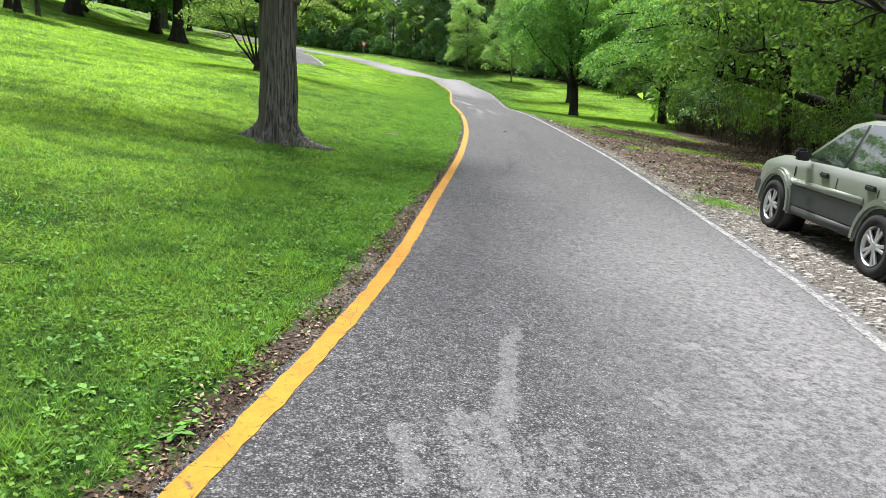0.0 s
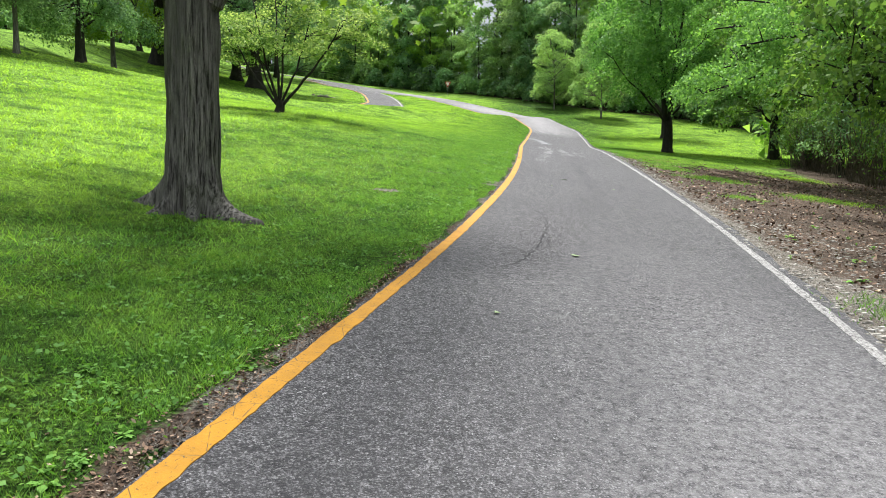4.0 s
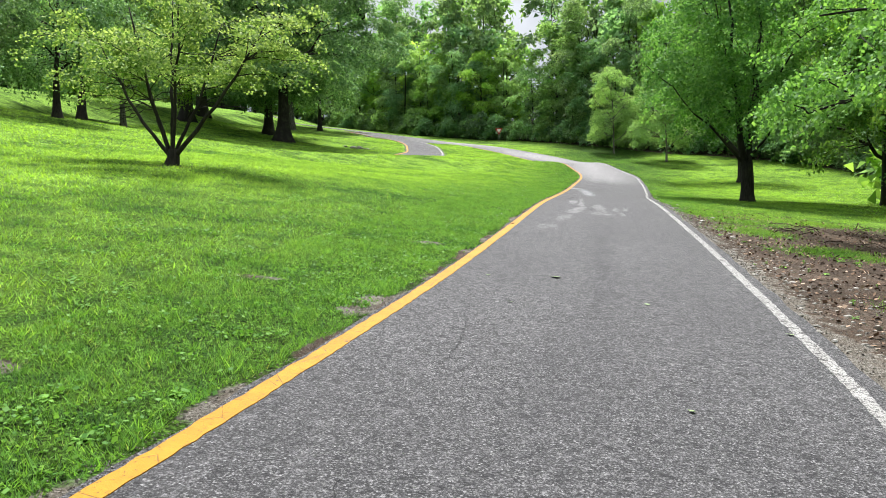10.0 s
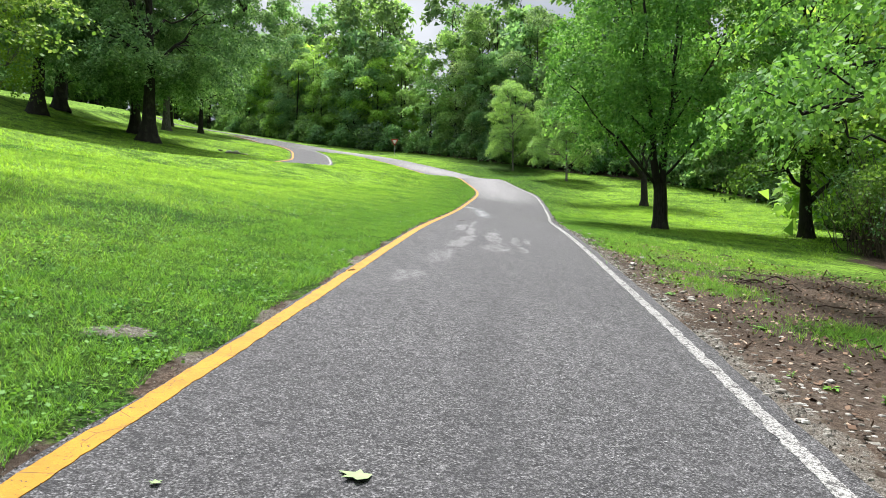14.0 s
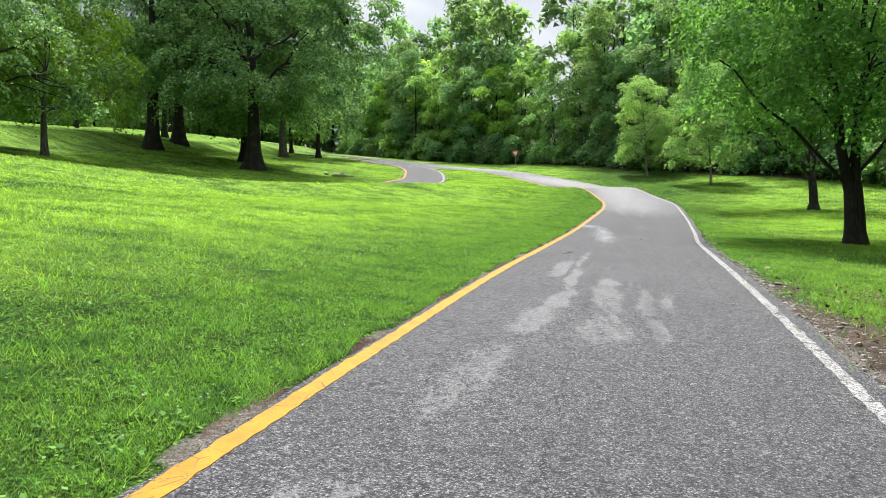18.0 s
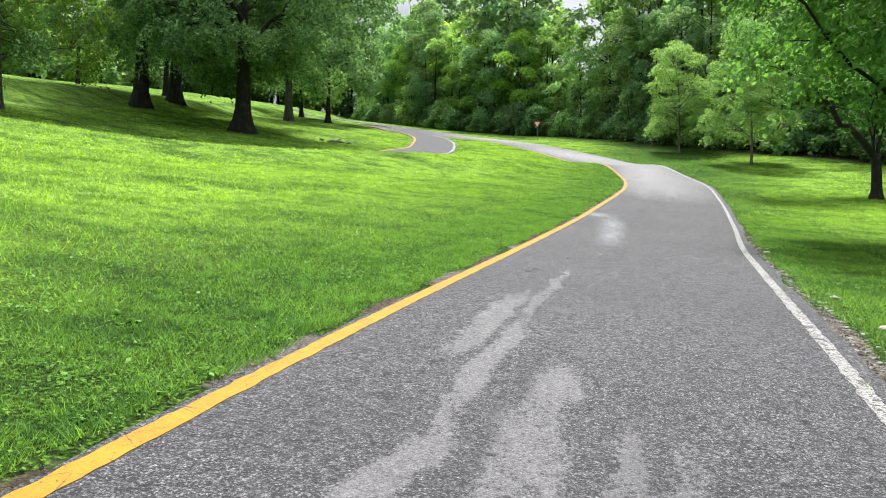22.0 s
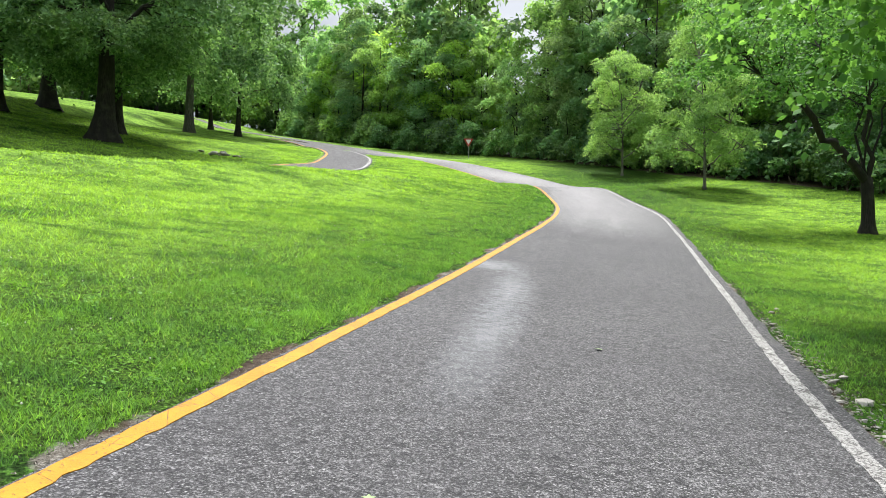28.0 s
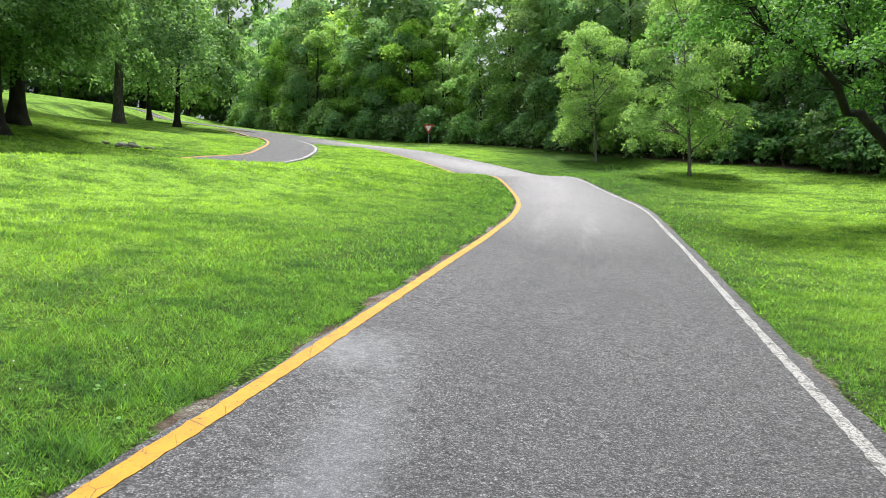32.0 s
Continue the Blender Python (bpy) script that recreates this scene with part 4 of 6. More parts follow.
# ---- the large maple beside the lane ----
def large_maple(x, y):
    rng = rng_of(41)
    tree = tagged(thing("maple_tree", x, y), "large maple with deeply furrowed grey bark and forking limbs", "tree", "lawn trees")
    seg, rings = 64, 46
    ang = np.linspace(0, 2 * np.pi, seg, endpoint=False)
    h = np.concatenate([np.linspace(-0.3, 0.9, 24), np.linspace(0.95, 3.25, rings - 24)])
    roots = np.zeros(seg)
    for a0, w, amp in ((0.15, 0.16, 2.4), (1.2, 0.18, 0.6), (2.2, 0.18, 0.5), (2.95, 0.2, 1.25), (3.9, 0.2, 0.8), (4.75, 0.18, 0.7), (5.6, 0.2, 0.9)):
        d = np.angle(np.exp(1j * (ang - a0)))
        roots += amp * np.exp(-(d / w) ** 2)
    base = 0.315 + 0.03 * np.cos(2 * ang + 0.5) + 0.02 * np.cos(5 * ang)
    furrow = rng.normal(0, 1, (rings, seg))
    for _ in range(9):
        furrow[1:-1] = (furrow[:-2] + furrow[1:-1] + furrow[2:]) / 3
    shape = np.ones((rings, seg))
    for i, z in enumerate(h):
        flare = np.exp(-max(z, -0.1) / 0.28)
        top = 1 + 0.10 * np.clip((z - 2.55) / 0.65, 0, 1) ** 2
        shape[i] = base * top * (1 + 0.12 * flare) + roots * 0.36 * flare**1.6 + 0.05 * furrow[i]
    path = np.stack([0.03 * np.sin(h), 0.02 * h, h], -1)
    tb = Tubes()
    tb.add(path, np.ones(rings), seg, shape)
    part("trunk", tb.mesh("trunk", BARK_GREY), tree)
    tips = []
    for k, (to, r0) in enumerate((((-1.1, 0.4, 6.2), 0.25), ((-0.1, 1.2, 7.0), 0.24), ((1.2, -0.2, 6.2), 0.24), ((2.7, 0.6, 5.2), 0.19), ((-2.6, -0.4, 4.2), 0.08), ((0.4, -1.8, 6.2), 0.17))):
        start = np.array([0.18 * np.sign(to[0]), 0.05, 2.65])
        line = bent(start, to, rng, 0.0, 0.025, 9)
        lb = Tubes()
        lb.add(line, np.linspace(r0, r0 * 0.45, 9), 12, 1 + rng.normal(0, 0.05, (9, 12)))
        limb = part("limb", lb.mesh("limb", BARK_GREY), tree)
        for j in range(9):
            a = line[rng.integers(3, 9)]
            out = a * np.array([1, 1, 0]) + rng.normal(0, 1.0, 3)
            b = a + np.array([out[0], out[1], 0]) / (np.hypot(out[0], out[1]) + 0.1) * rng.uniform(1.8, 3.6) + (0, 0, rng.uniform(-0.6, 1.6))
            sub = Tubes()
            sl = bent(a, b, rng, 0.08, 0.06, 7)
            sub.add(sl, np.linspace(r0 * 0.3, 0.012, 7), 6)
            part("branch", sub.mesh("branch", BARK_DARK), limb)
            tips += [sl[3], sl[4], sl[5], sl[6], sl[6] + rng.normal(0, 0.4, 3)]
    tips = [p for p in tips if p[2] > 3.35]
    for to in ((2.0, 0.6, 3.15), (2.2, 0.9, 2.85), (-1.2, 0.6, 3.4), (-2.0, 1.6, 3.4), (-1.4, -0.6, 3.3), (1.2, 2.6, 3.5)):
        tips += [np.array(to) + rng.normal(0, 0.22, 3) for _ in range(2)]
    tips = np.array(tips)
    tips = tips[tips[:, 0] < 3.4]
    part("lower_crown", pieces_mesh("lower_crown", leaves_at(tips, 0.6, 18, 0.13, rng, MAPLE, 0.5, 0.5), LEAF_LIME), tree, "yellow-green spring leaves")
    high = in_crown(120, rng, 5.4, 14.0, 6.6, 0.3, 0.25) + (-0.5, 0.0, 0.0)
    part("crown", pieces_mesh("crown", leaves_at(high, 1.15, 28, 0.19, rng, DIAMOND, 0.3, 0.5), LEAF_LIME), tree, "broad leafy crown")


large_maple(-3.9, 6.4)


# ---- the small many-stemmed dogwood ----
def dogwood(x, y):
    rng = rng_of(52)
    tree = tagged(thing("dogwood_tree", x, y), "small many-stemmed tree with a vase-shaped light green crown", "tree", "lawn trees")
    tb = Tubes()
    tb.add([(0, 0, -0.2), (0, 0, 0.04), (0.02, 0, 0.2), (0.02, 0.01, 0.36)], [0.2, 0.15, 0.125, 0.13], 18, 1 + rng.normal(0, 0.07, (4, 18)))
    part("trunk", tb.mesh("trunk", BARK_DARK), tree)
    tips = []
    for to, r0 in (((-1.75, 0.2, 2.9), 0.065), ((-0.7, -0.5, 3.4), 0.07), ((-0.2, 0.6, 4.0), 0.07), ((0.35, -0.3, 3.9), 0.06), ((1.0, 0.5, 3.3), 0.06), ((2.2, -0.2, 3.0), 0.075), ((-1.2, 0.9, 3.2), 0.05)):
        start = np.array([to[0] * 0.05, to[1] * 0.05, 0.26])
        line = bent(start, to, rng, -0.06, 0.006, 10)
        lb = Tubes()
        lb.add(line, np.linspace(r0 * 0.75, 0.014, 10), 8)
        stem = part("stem", lb.mesh("stem", BARK_DARK), tree)
        for j in range(11):
            a = line[rng.integers(4, 10)]
            ang = math.atan2(a[1], a[0]) + rng.normal(0, 0.9)
            b = a + np.array([math.cos(ang), math.sin(ang), 0]) * rng.uniform(0.6, 1.7) + (0, 0, rng.uniform(-0.25, 0.55))
            sl = bent(a, b, rng, 0.04, 0.05, 5)
            sub = Tubes()
            sub.add(sl, np.linspace(0.013, 0.004, 5), 5)
            part("branch", sub.mesh("branch", BARK_DARK), stem)
            tips += [sl[2], sl[3], sl[4], sl[4] + rng.normal(0, 0.2, 3)]
    tips = np.array(tips)
    tips = tips[tips[:, 2] > 1.8]
    part("crown", pieces_mesh("crown", leaf_pads(tips, tips * (0.15, 0.15, 0.0), 0.38, 84, 0.066, rng, DIAMOND * (1.3, 1.0), 0.2, 0.2), LEAF_DOGWOOD), tree, "layered light green leaves")


dogwood(-5.38, 20.85)


# ---- maples on the strip of lawn beyond the lane's outer edge ----
def twin_maple(x, y):
    """A broad maple whose trunk parts near the ground into two stems; its crown hangs low all round."""
    rng = rng_of(61)
    tree = tagged(thing("maple_tree", x, y), "broad dense green maple with a dark twin trunk", "tree", "roadside maples")
    tb = Tubes()
    tb.add([(0, 0, -0.25), (0, 0, 0.05), (0.0, 0, 0.35), (0.02, 0, 0.9), (0.03, 0, 1.5), (0.04, 0, 1.8)], [0.44, 0.36, 0.29, 0.255, 0.25, 0.24], 18, 1 + rng.normal(0, 0.05, (6, 18)))
    part("trunk", tb.mesh("trunk", BARK_DARK), tree)
    nodes, forks = [], []
    for a, to, r0 in (((-0.08, 0, 1.6), (-0.7, 0.3, 11.5), 0.19), ((0.1, 0, 1.6), (1.3, 0.2, 11.0), 0.17), ((-0.1, 0, 1.7), (-4.6, -1.2, 6.0), 0.1), ((0.1, 0, 2.0), (4.6, -0.8, 6.4), 0.1), ((0, 0, 2.4), (-1.0, -4.8, 6.2), 0.09),
                      ((0.2, 0, 2.8), (2.0, 4.6, 7.5), 0.09), ((-0.2, 0, 3.4), (-4.0, 2.6, 9.0), 0.09), ((0.5, 0, 4.0), (3.6, -2.6, 9.5), 0.08), ((-0.3, 0, 4.6), (-2.6, -2.8, 10.5), 0.08)):
        line = bent(a, to, rng, 0.03, 0.01, 9)
        fk = Tubes()
        fk.add(line, np.linspace(r0, 0.02, 9) ** 1.1 if r0 > 0.15 else np.linspace(r0 * 0.6, 0.015, 9), 9)
        nodes.append(line)
        forks.append(fk)
    pts, way = crown_pads(480, rng, 3.0, 15.5, 5.2, 0.35, 36)
    pts[:, 0] += 0.6
    flat_nodes, owner = np.concatenate([ln[2:] for ln in nodes]), np.repeat(np.arange(len(nodes)), 7)
    for p in pts[:110]:
        i = int(np.argmin(np.linalg.norm(flat_nodes - p, axis=1) + 1.2 * np.maximum(flat_nodes[:, 2] - p[2], 0)))
        forks[owner[i]].add(bent(flat_nodes[i], p, rng, 0.06, 0.05, 5), np.linspace(0.03, 0.007, 5), 4)
    for fk in forks:
        part("limb", fk.mesh("limb", BARK_DARK), tree)
    # the side over the lane shows single lobed leaves
    over = (pts[:, 1] > 2.0) & (pts[:, 2] < 9.0)
    pts[over, 2] = np.maximum(pts[over, 2], 4.3)
    size = 0.85 * rng.uniform(0.6, 1.4, len(pts))
    part("crown", pieces_mesh("crown", leaf_pads(pts[~over], way[~over], size[~over], 170, 0.12, rng, DIAMOND * (1.35, 1.0), 0.3, 0.5), LEAF_MAPLE), tree)
    part("low_sprays", pieces_mesh("low_sprays", leaf_pads(pts[over], way[over], size[over], 130, 0.12, rng, MAPLE, 0.3, 0.5), LEAF_MAPLE), tree, "hanging sprays of lobed leaves")


twin_maple(13.35, 38.9)


def leaning_maple(x, y):
    rng = rng_of(63)
    tree = tagged(thing("maple_tree", x, y), "maple forking low into a long leaning limb", "tree", "roadside maples")
    tb = Tubes()
    tb.add([(0, 0, -0.2), (0, 0, 0.1), (0.02, 0, 0.4), (0.03, 0, 1.0), (0.02, 0, 1.6), (0.0, 0.0, 2.1)], [0.4, 0.32, 0.245, 0.215, 0.21, 0.2], 16, 1 + rng.normal(0, 0.04, (6, 16)))
    part("trunk", tb.mesh("trunk", BARK_DARK), tree)
    tips = []
    for to, r0, n in (((-4.4, -0.5, 6.4), 0.17, 20), ((0.5, 0.4, 8.5), 0.09, 14), ((1.6, 0.8, 7.0), 0.05, 10), ((-1.0, 2.0, 9.0), 0.05, 10), ((-0.6, -1.2, 7.4), 0.045, 10)):
        line = bent((0.0, 0, 1.9), to, rng, 0.02, 0.03, 9)
        lb = Tubes()
        lb.add(line, np.linspace(r0, r0 * 0.35, 9), 10)
        limb = part("limb", lb.mesh("limb", BARK_DARK), tree)
        for j in range(n):
            a = line[rng.integers(4, 9)]
            ang = math.atan2(a[1], a[0]) + rng.normal(0, 1.0)
            b = a + np.array([math.cos(ang), math.sin(ang), 0]) * rng.uniform(1.2, 3.2) + (0, 0, rng.uniform(-0.6, 2.6))
            sl = bent(a, b, rng, 0.08, 0.06, 6)
            sub = Tubes()
            sub.add(sl, np.linspace(0.026, 0.007, 6), 5)
            part("branch", sub.mesh("branch", BARK_DARK), limb)
            tips += [sl[2], sl[3], sl[4], sl[5]]
    tips = np.array(tips)
    part("crown", pieces_mesh("crown", leaf_pads(tips[tips[:, 2] > 2.9], tips[tips[:, 2] > 2.9] * (0.12, 0.12, 0.02), 0.7, 100, 0.11, rng, DIAMOND * (1.35, 1.0), 0.3, 0.5), LEAF_MAPLE), tree)


leaning_maple(19.9, 59.0)

for x, y, seed, h, w in ((16.0, 88.2, 64, 10.0, 3.5), (19.0, 76.8, 65, 11.0, 3.4)):
    t = grown_tree("young_tree", rng_of(seed), h, 0.11, 1.7, w, 260, 120, 0.55, 0.12, LEAF_SAPLING, BARK_PALE, belly=0.14, droop=0.2, flare=1.2, limb_share=0.2, flat=0.22, bulges=34)
    named_tree(stand(t, x, y), "young light-green tree with a straight pale trunk", "young trees")

# ---- trees over the dirt lay-by, leaning out towards the lane ----
for x, y, seed, h, r, low, w, sx, sy, mat, n in ((18.0, 29.5, 72, 12, 0.22, 3.2, 3.7, -0.2, 0.0, LEAF_THICKET, 150), (16.6, 17.6, 73, 13, 0.42, 3.0, 5.6, -1.8, 0.0, LEAF_THICKET, 180),
                                                 (14.4, 12.6, 74, 13, 0.34, 3.2, 5.2, -2.2, 0.3, LEAF_THICKET, 170), (12.6, 5.4, 75, 12, 0.28, 3.4, 5.2, -2.8, 0.0, LEAF_THICKET, 150), (20.2, 40.2, 76, 14, 0.3, 1.8, 4.6, -0.4, -0.6, LEAF_THICKET, 170)):
    t = grown_tree("woodland_tree", rng_of(seed), h, r, low, w, n, 80, 0.8, 0.16, mat, BARK_DARK, belly=0.3, crown_shift=(sx, sy), droop=0.6, limb_share=0.35, flare=1.3, bulges=18, first=0.4 if r > 0.4 else 0.75, stout=1.7 if r > 0.4 else 1.0)
    named_tree(stand(t, x, y), "woodland tree with branches hanging over bare ground", "woodland trees")


def overhanging_tree(x, y):
    """A tree at the wood's edge whose long limbs reach out to the lane and end in drooping sprays of leaves."""
    rng = rng_of(71)
    tree = tagged(thing("woodland_tree", x, y), "woodland tree with long limbs and drooping sprays of leaves", "tree", "woodland trees")
    tb = Tubes()
    tb.add(bent((0, 0, -0.25), (-0.5, 0.1, 8.5), rng, 0.0, 0.012, 9), np.linspace(0.27, 0.13, 9), 14, 1 + rng.normal(0, 0.04, (9, 14)))
    part("trunk", tb.mesh("trunk", BARK_DARK), tree)
    mids = []
    for a, to, r0, count in (((-0.1, 0, 2.8), (-9.4, -2.6, 3.0), 0.09, 15), ((-0.1, 0, 3.0), (-8.8, -3.4, 4.2), 0.1, 14), ((-0.2, 0, 3.3), (-8.6, -1.4, 5.2), 0.09, 14), ((-0.2, 0, 3.4), (-8.0, 0.4, 4.2), 0.08, 14), ((-0.2, 0, 3.6), (-7.6, 0.2, 6.6), 0.09, 12),
                             ((-0.2, 0, 4.0), (-6.4, 3.4, 7.6), 0.1, 12), ((0, 0, 3.2), (-4.8, -5.4, 5.6), 0.09, 12), ((-0.3, 0, 5.0), (-6.0, -3.0, 9.5), 0.1, 12), ((-0.3, 0, 5.6), (-2.0, 4.2, 9.8), 0.08, 10), ((-0.2, 0, 6.0), (2.6, 1.0, 10.2), 0.08, 9),
                             ((-0.4, 0, 7.5), (-1.4, -1.0, 12.5), 0.1, 10), ((0, 0, 3.6), (2.8, -2.4, 7.4), 0.07, 8), ((-0.2, 0, 4.4), (-4.6, 0.6, 8.6), 0.08, 12)):
        line = bent(a, to, rng, 0.12, 0.01, 10)
        lb = Tubes()
        lb.add(line, np.linspace(r0, 0.02, 10), 8)
        limb = part("limb", lb.mesh("limb", BARK_DARK), tree)
        for _ in range(count):
            at = line[rng.integers(3, 10)]
            turn = math.atan2(to[1], to[0]) + rng.normal(0, 0.9)
            end = at + np.array([math.cos(turn), math.sin(turn), 0]) * rng.uniform(0.7, 1.9) + (0, 0, rng.uniform(-1.1, 0.5))
            twig_line = bent(at, end, rng, 0.1, 0.04, 6)
            sub = Tubes()
            sub.add(twig_line, np.linspace(0.018, 0.004, 6), 5)
            part("branch", sub.mesh("branch", BARK_DARK), limb)
            mids += [twig_line[2], twig_line[3], twig_line[4], twig_line[5], twig_line[5] + rng.normal(0, 0.2, 3)]
    mids = np.array(mids)
    mids = mids[mids[:, 2] > 2.7]
    way = mids * (0.12, 0.12, 0) + rng.normal(0, 0.25, mids.shape)
    part("crown", pieces_mesh("crown", leaf_pads(mids, way, 0.45, 64, 0.09, rng, DIAMOND * (1.15, 1.0), 0.3, 0.9), LEAF_MAPLE), tree, "drooping sprays of pointed light green leaves")


overhanging_tree(17.0, 21.6)

# ---- the woods ----
STEM = bark_material("brown_stem", (0.06, 0.045, 0.033), (0.20, 0.155, 0.118))


def shrub(seed, tall, wide, mat, clumps, leaves, leaf, stems=5, low=0.3, shape=SPLINTER):
    rng = rng_of(seed)
    bush = new("shrub")
    for _ in range(stems):
        tb = Tubes()
        a = rng.normal(0, wide * 0.25, 2)
        b = a * 1.6 + rng.normal(0, wide * 0.25, 2)
        tb.add(bent((a[0], a[1], -0.2), (b[0], b[1], tall * rng.uniform(0.6, 1.0)), rng, 0, 0.05, 5), np.linspace(0.022, 0.006, 5), 4)
        part("stem", tb.mesh("stem", STEM), bush)
    pts, way = crown_pads(clumps, rng, low, tall, wide, 0.4, 8)
    part("foliage", pieces_mesh("foliage", leaf_pads(pts, way, 0.6 * (0.6 + 0.8 * rng.random(clumps)), leaves, leaf, rng, shape), mat), bush)
    return bush


WOOD_SORTS = ((31, 19, 1.6, 4.8, LEAF_WOOD, 125), (32, 21, 2.5, 5.0, LEAF_WOOD_DARK, 125), (33, 16, 1.2, 4.4, LEAF_WOOD_LIGHT, 120), (34, 22, 3.0, 4.6, LEAF_GREY, 125), (35, 18, 1.5, 5.2, LEAF_WOOD_DARK, 125))


def wood_set(leaves, leaf):
    return [grown_tree("woodland_tree", rng_of(seed), h, 0.28, low, wide, n, leaves, 1.05, leaf, mat, BARK_DARK, belly=0.4, limb_share=0.12, limbs=7, seg=7, shape=SPLINTER, limb_seg=3, split=False, flat=0.2, ragged=0.55) for seed, h, low, wide, mat, n in WOOD_SORTS]


edge_kinds, wood_kinds = wood_set(112, 0.27), wood_set(21, 0.66)
wood_labels = ("tall leafy tree in the dense woods", "tall dark green tree in the dense woods", "light yellow-green tree at the wood's edge", "tall grey-green tree in the dense woods", "broad dark green tree in the dense woods")
shrub_kinds = [shrub(81, 3.2, 2.0, LEAF_WOOD, 44, 36, 0.29), shrub(82, 2.6, 2.2, LEAF_WOOD_DARK, 44, 36, 0.29), shrub(83, 3.6, 2.0, LEAF_GREY, 44, 36, 0.29)]
far_kinds = [shrub(87, 3.2, 2.0, LEAF_WOOD, 34, 20, 0.42), shrub(88, 2.6, 2.2, LEAF_WOOD_DARK, 34, 20, 0.42), shrub(89, 3.6, 2.0, LEAF_GREY, 34, 20, 0.42)]
thicket_kinds = [shrub(84, 3.2, 1.6, LEAF_THICKET, 26, 32, 0.12, 18, 1.1, DIAMOND), shrub(85, 2.7, 1.5, LEAF_THICKET, 24, 32, 0.11, 18, 0.8, DIAMOND), shrub(86, 3.6, 1.7, LEAF_OAK, 26, 32, 0.12, 18, 1.2, DIAMOND)]
used = set()


def place(kind, label, category, group, x, y, rz, scale, sink=0.1):
    m = pose(x, y, land_at(x, y) - sink, 0, 0, rz) @ Matrix.Diagonal((scale, scale, scale, 1))
    if kind.name not in used:
        used.add(kind.name)
        kind.matrix_basis = m
        ob = kind
    else:
        ob = copy_thing(kind, m)
        ob.scale = (scale, scale, scale)
    return tagged(ob, label, category, group)


EDGE = ((-27, 143), (-20, 135), (-13, 126.5), (-9, 120), (-2, 114.5), (5, 110.8), (9, 105.5), (13.5, 99.5), (17.5, 94), (21.8, 87.5), (26, 81), (29, 75), (31.5, 67), (30, 59), (27.5, 51), (24.5, 44.5))
ex, ey = (np.array(v, float) for v in zip(*EDGE))
run = np.concatenate([[0], np.cumsum(np.hypot(np.diff(ex), np.diff(ey)))])


def along_edge(step, inward, jitter, rng):
    for s in np.arange(0, run[-1], step):
        s = s + rng.uniform(-jitter, jitter)
        x, y = np.interp(s, run, ex), np.interp(s, run, ey)
        dx, dy = np.interp(s + 1, run, ex) - np.interp(s - 1, run, ex), np.interp(s + 1, run, ey) - np.interp(s - 1, run, ey)
        n = math.hypot(dx, dy) + 1e-6
        yield x - dy / n * inward + rng.uniform(-0.8, 0.8), y + dx / n * inward + rng.uniform(-0.8, 0.8)


rng = rng_of(91)
for step, inward, scale in ((4.0, 3.2, 0.85), (4.8, 7.5, 1.1), (6.5, 13.0, 1.32)):
    for x, y in along_edge(step, inward, 0.9, rng):
        k = int(rng.integers(0, 5))
        place((edge_kinds if inward < 4 else wood_kinds)[k], wood_labels[k], "tree", "woodland trees", x, y, rng.uniform(0, 360), scale * rng.uniform(0.8, 1.15))
for step, inward in ((2.1, 1.0), (2.8, 2.6), (3.2, 5.6)):
    for x, y in along_edge(step, inward, 0.5, rng):
        k = int(rng.integers(0, 3))
        place((shrub_kinds if inward < 5 else far_kinds)[k], "leafy green shrub along the wood's edge", "shrub", "woodland shrubs", x, y, rng.uniform(0, 360), rng.uniform(0.75, 1.25))
# beyond the lay-by
for x, y in ((22, 40), (25, 37), (22, 31), (27, 30), (21, 25), (26, 22), (20.5, 18), (25, 14), (18.5, 9), (23, 6), (17, 1), (21, -3), (16, -8), (30, 44), (32, 36), (33, 26), (31, 12), (28, 0)):
    k = int(rng.integers(0, 5))
    place(wood_kinds[k], wood_labels[k], "tree", "woodland trees", x, y, rng.uniform(0, 360), rng.uniform(0.7, 0.95))
for i in range(46):
    y = rng.uniform(4, 40)
    x = np.interp(y, [4, 12, 20, 28, 34, 40], [12.0, 13.2, 14.6, 15.6, 18.0, 22.5]) + abs(rng.normal(0, 2.2))
    k = int(rng.integers(0, 3))
    place(thicket_kinds[k], "twiggy thicket shrub with bare lower stems", "shrub", "thicket shrubs", x, y, rng.uniform(0, 360), rng.uniform(0.7, 1.15))
# beyond the crest of the lawn
for i in range(64):
    x, y = rng.uniform(-88, -54), rng.uniform(5, 150)
    k = int(rng.integers(0, 5))
    place(wood_kinds[k], "far tree beyond the crest of the lawn", "tree", "far trees", x, y, rng.uniform(0, 360), rng.uniform(0.65, 1.0))
for i in range(34):
    x, y = rng.uniform(-72, -22), rng.uniform(152, 172)
    k = int(rng.integers(0, 5))
    place(wood_kinds[k], "far tree beyond the crest of the lawn", "tree", "far trees", x, y, rng.uniform(0, 360), rng.uniform(1.0, 1.4))

for i in range(90):
    y = rng.uniform(10, 150)
    k = int(rng.integers(0, 3))
    place(far_kinds[k], "far shrub beyond the crest of the lawn", "shrub", "far shrubs", rng.uniform(-80, -58), y, rng.uniform(0, 360), rng.uniform(1.4, 2.6))
for i in range(24):
    k = int(rng.integers(0, 3))
    place(far_kinds[k], "far shrub beyond the crest of the lawn", "shrub", "far shrubs", rng.uniform(-60, -14), rng.uniform(152, 165), rng.uniform(0, 360), rng.uniform(1.0, 1.8))


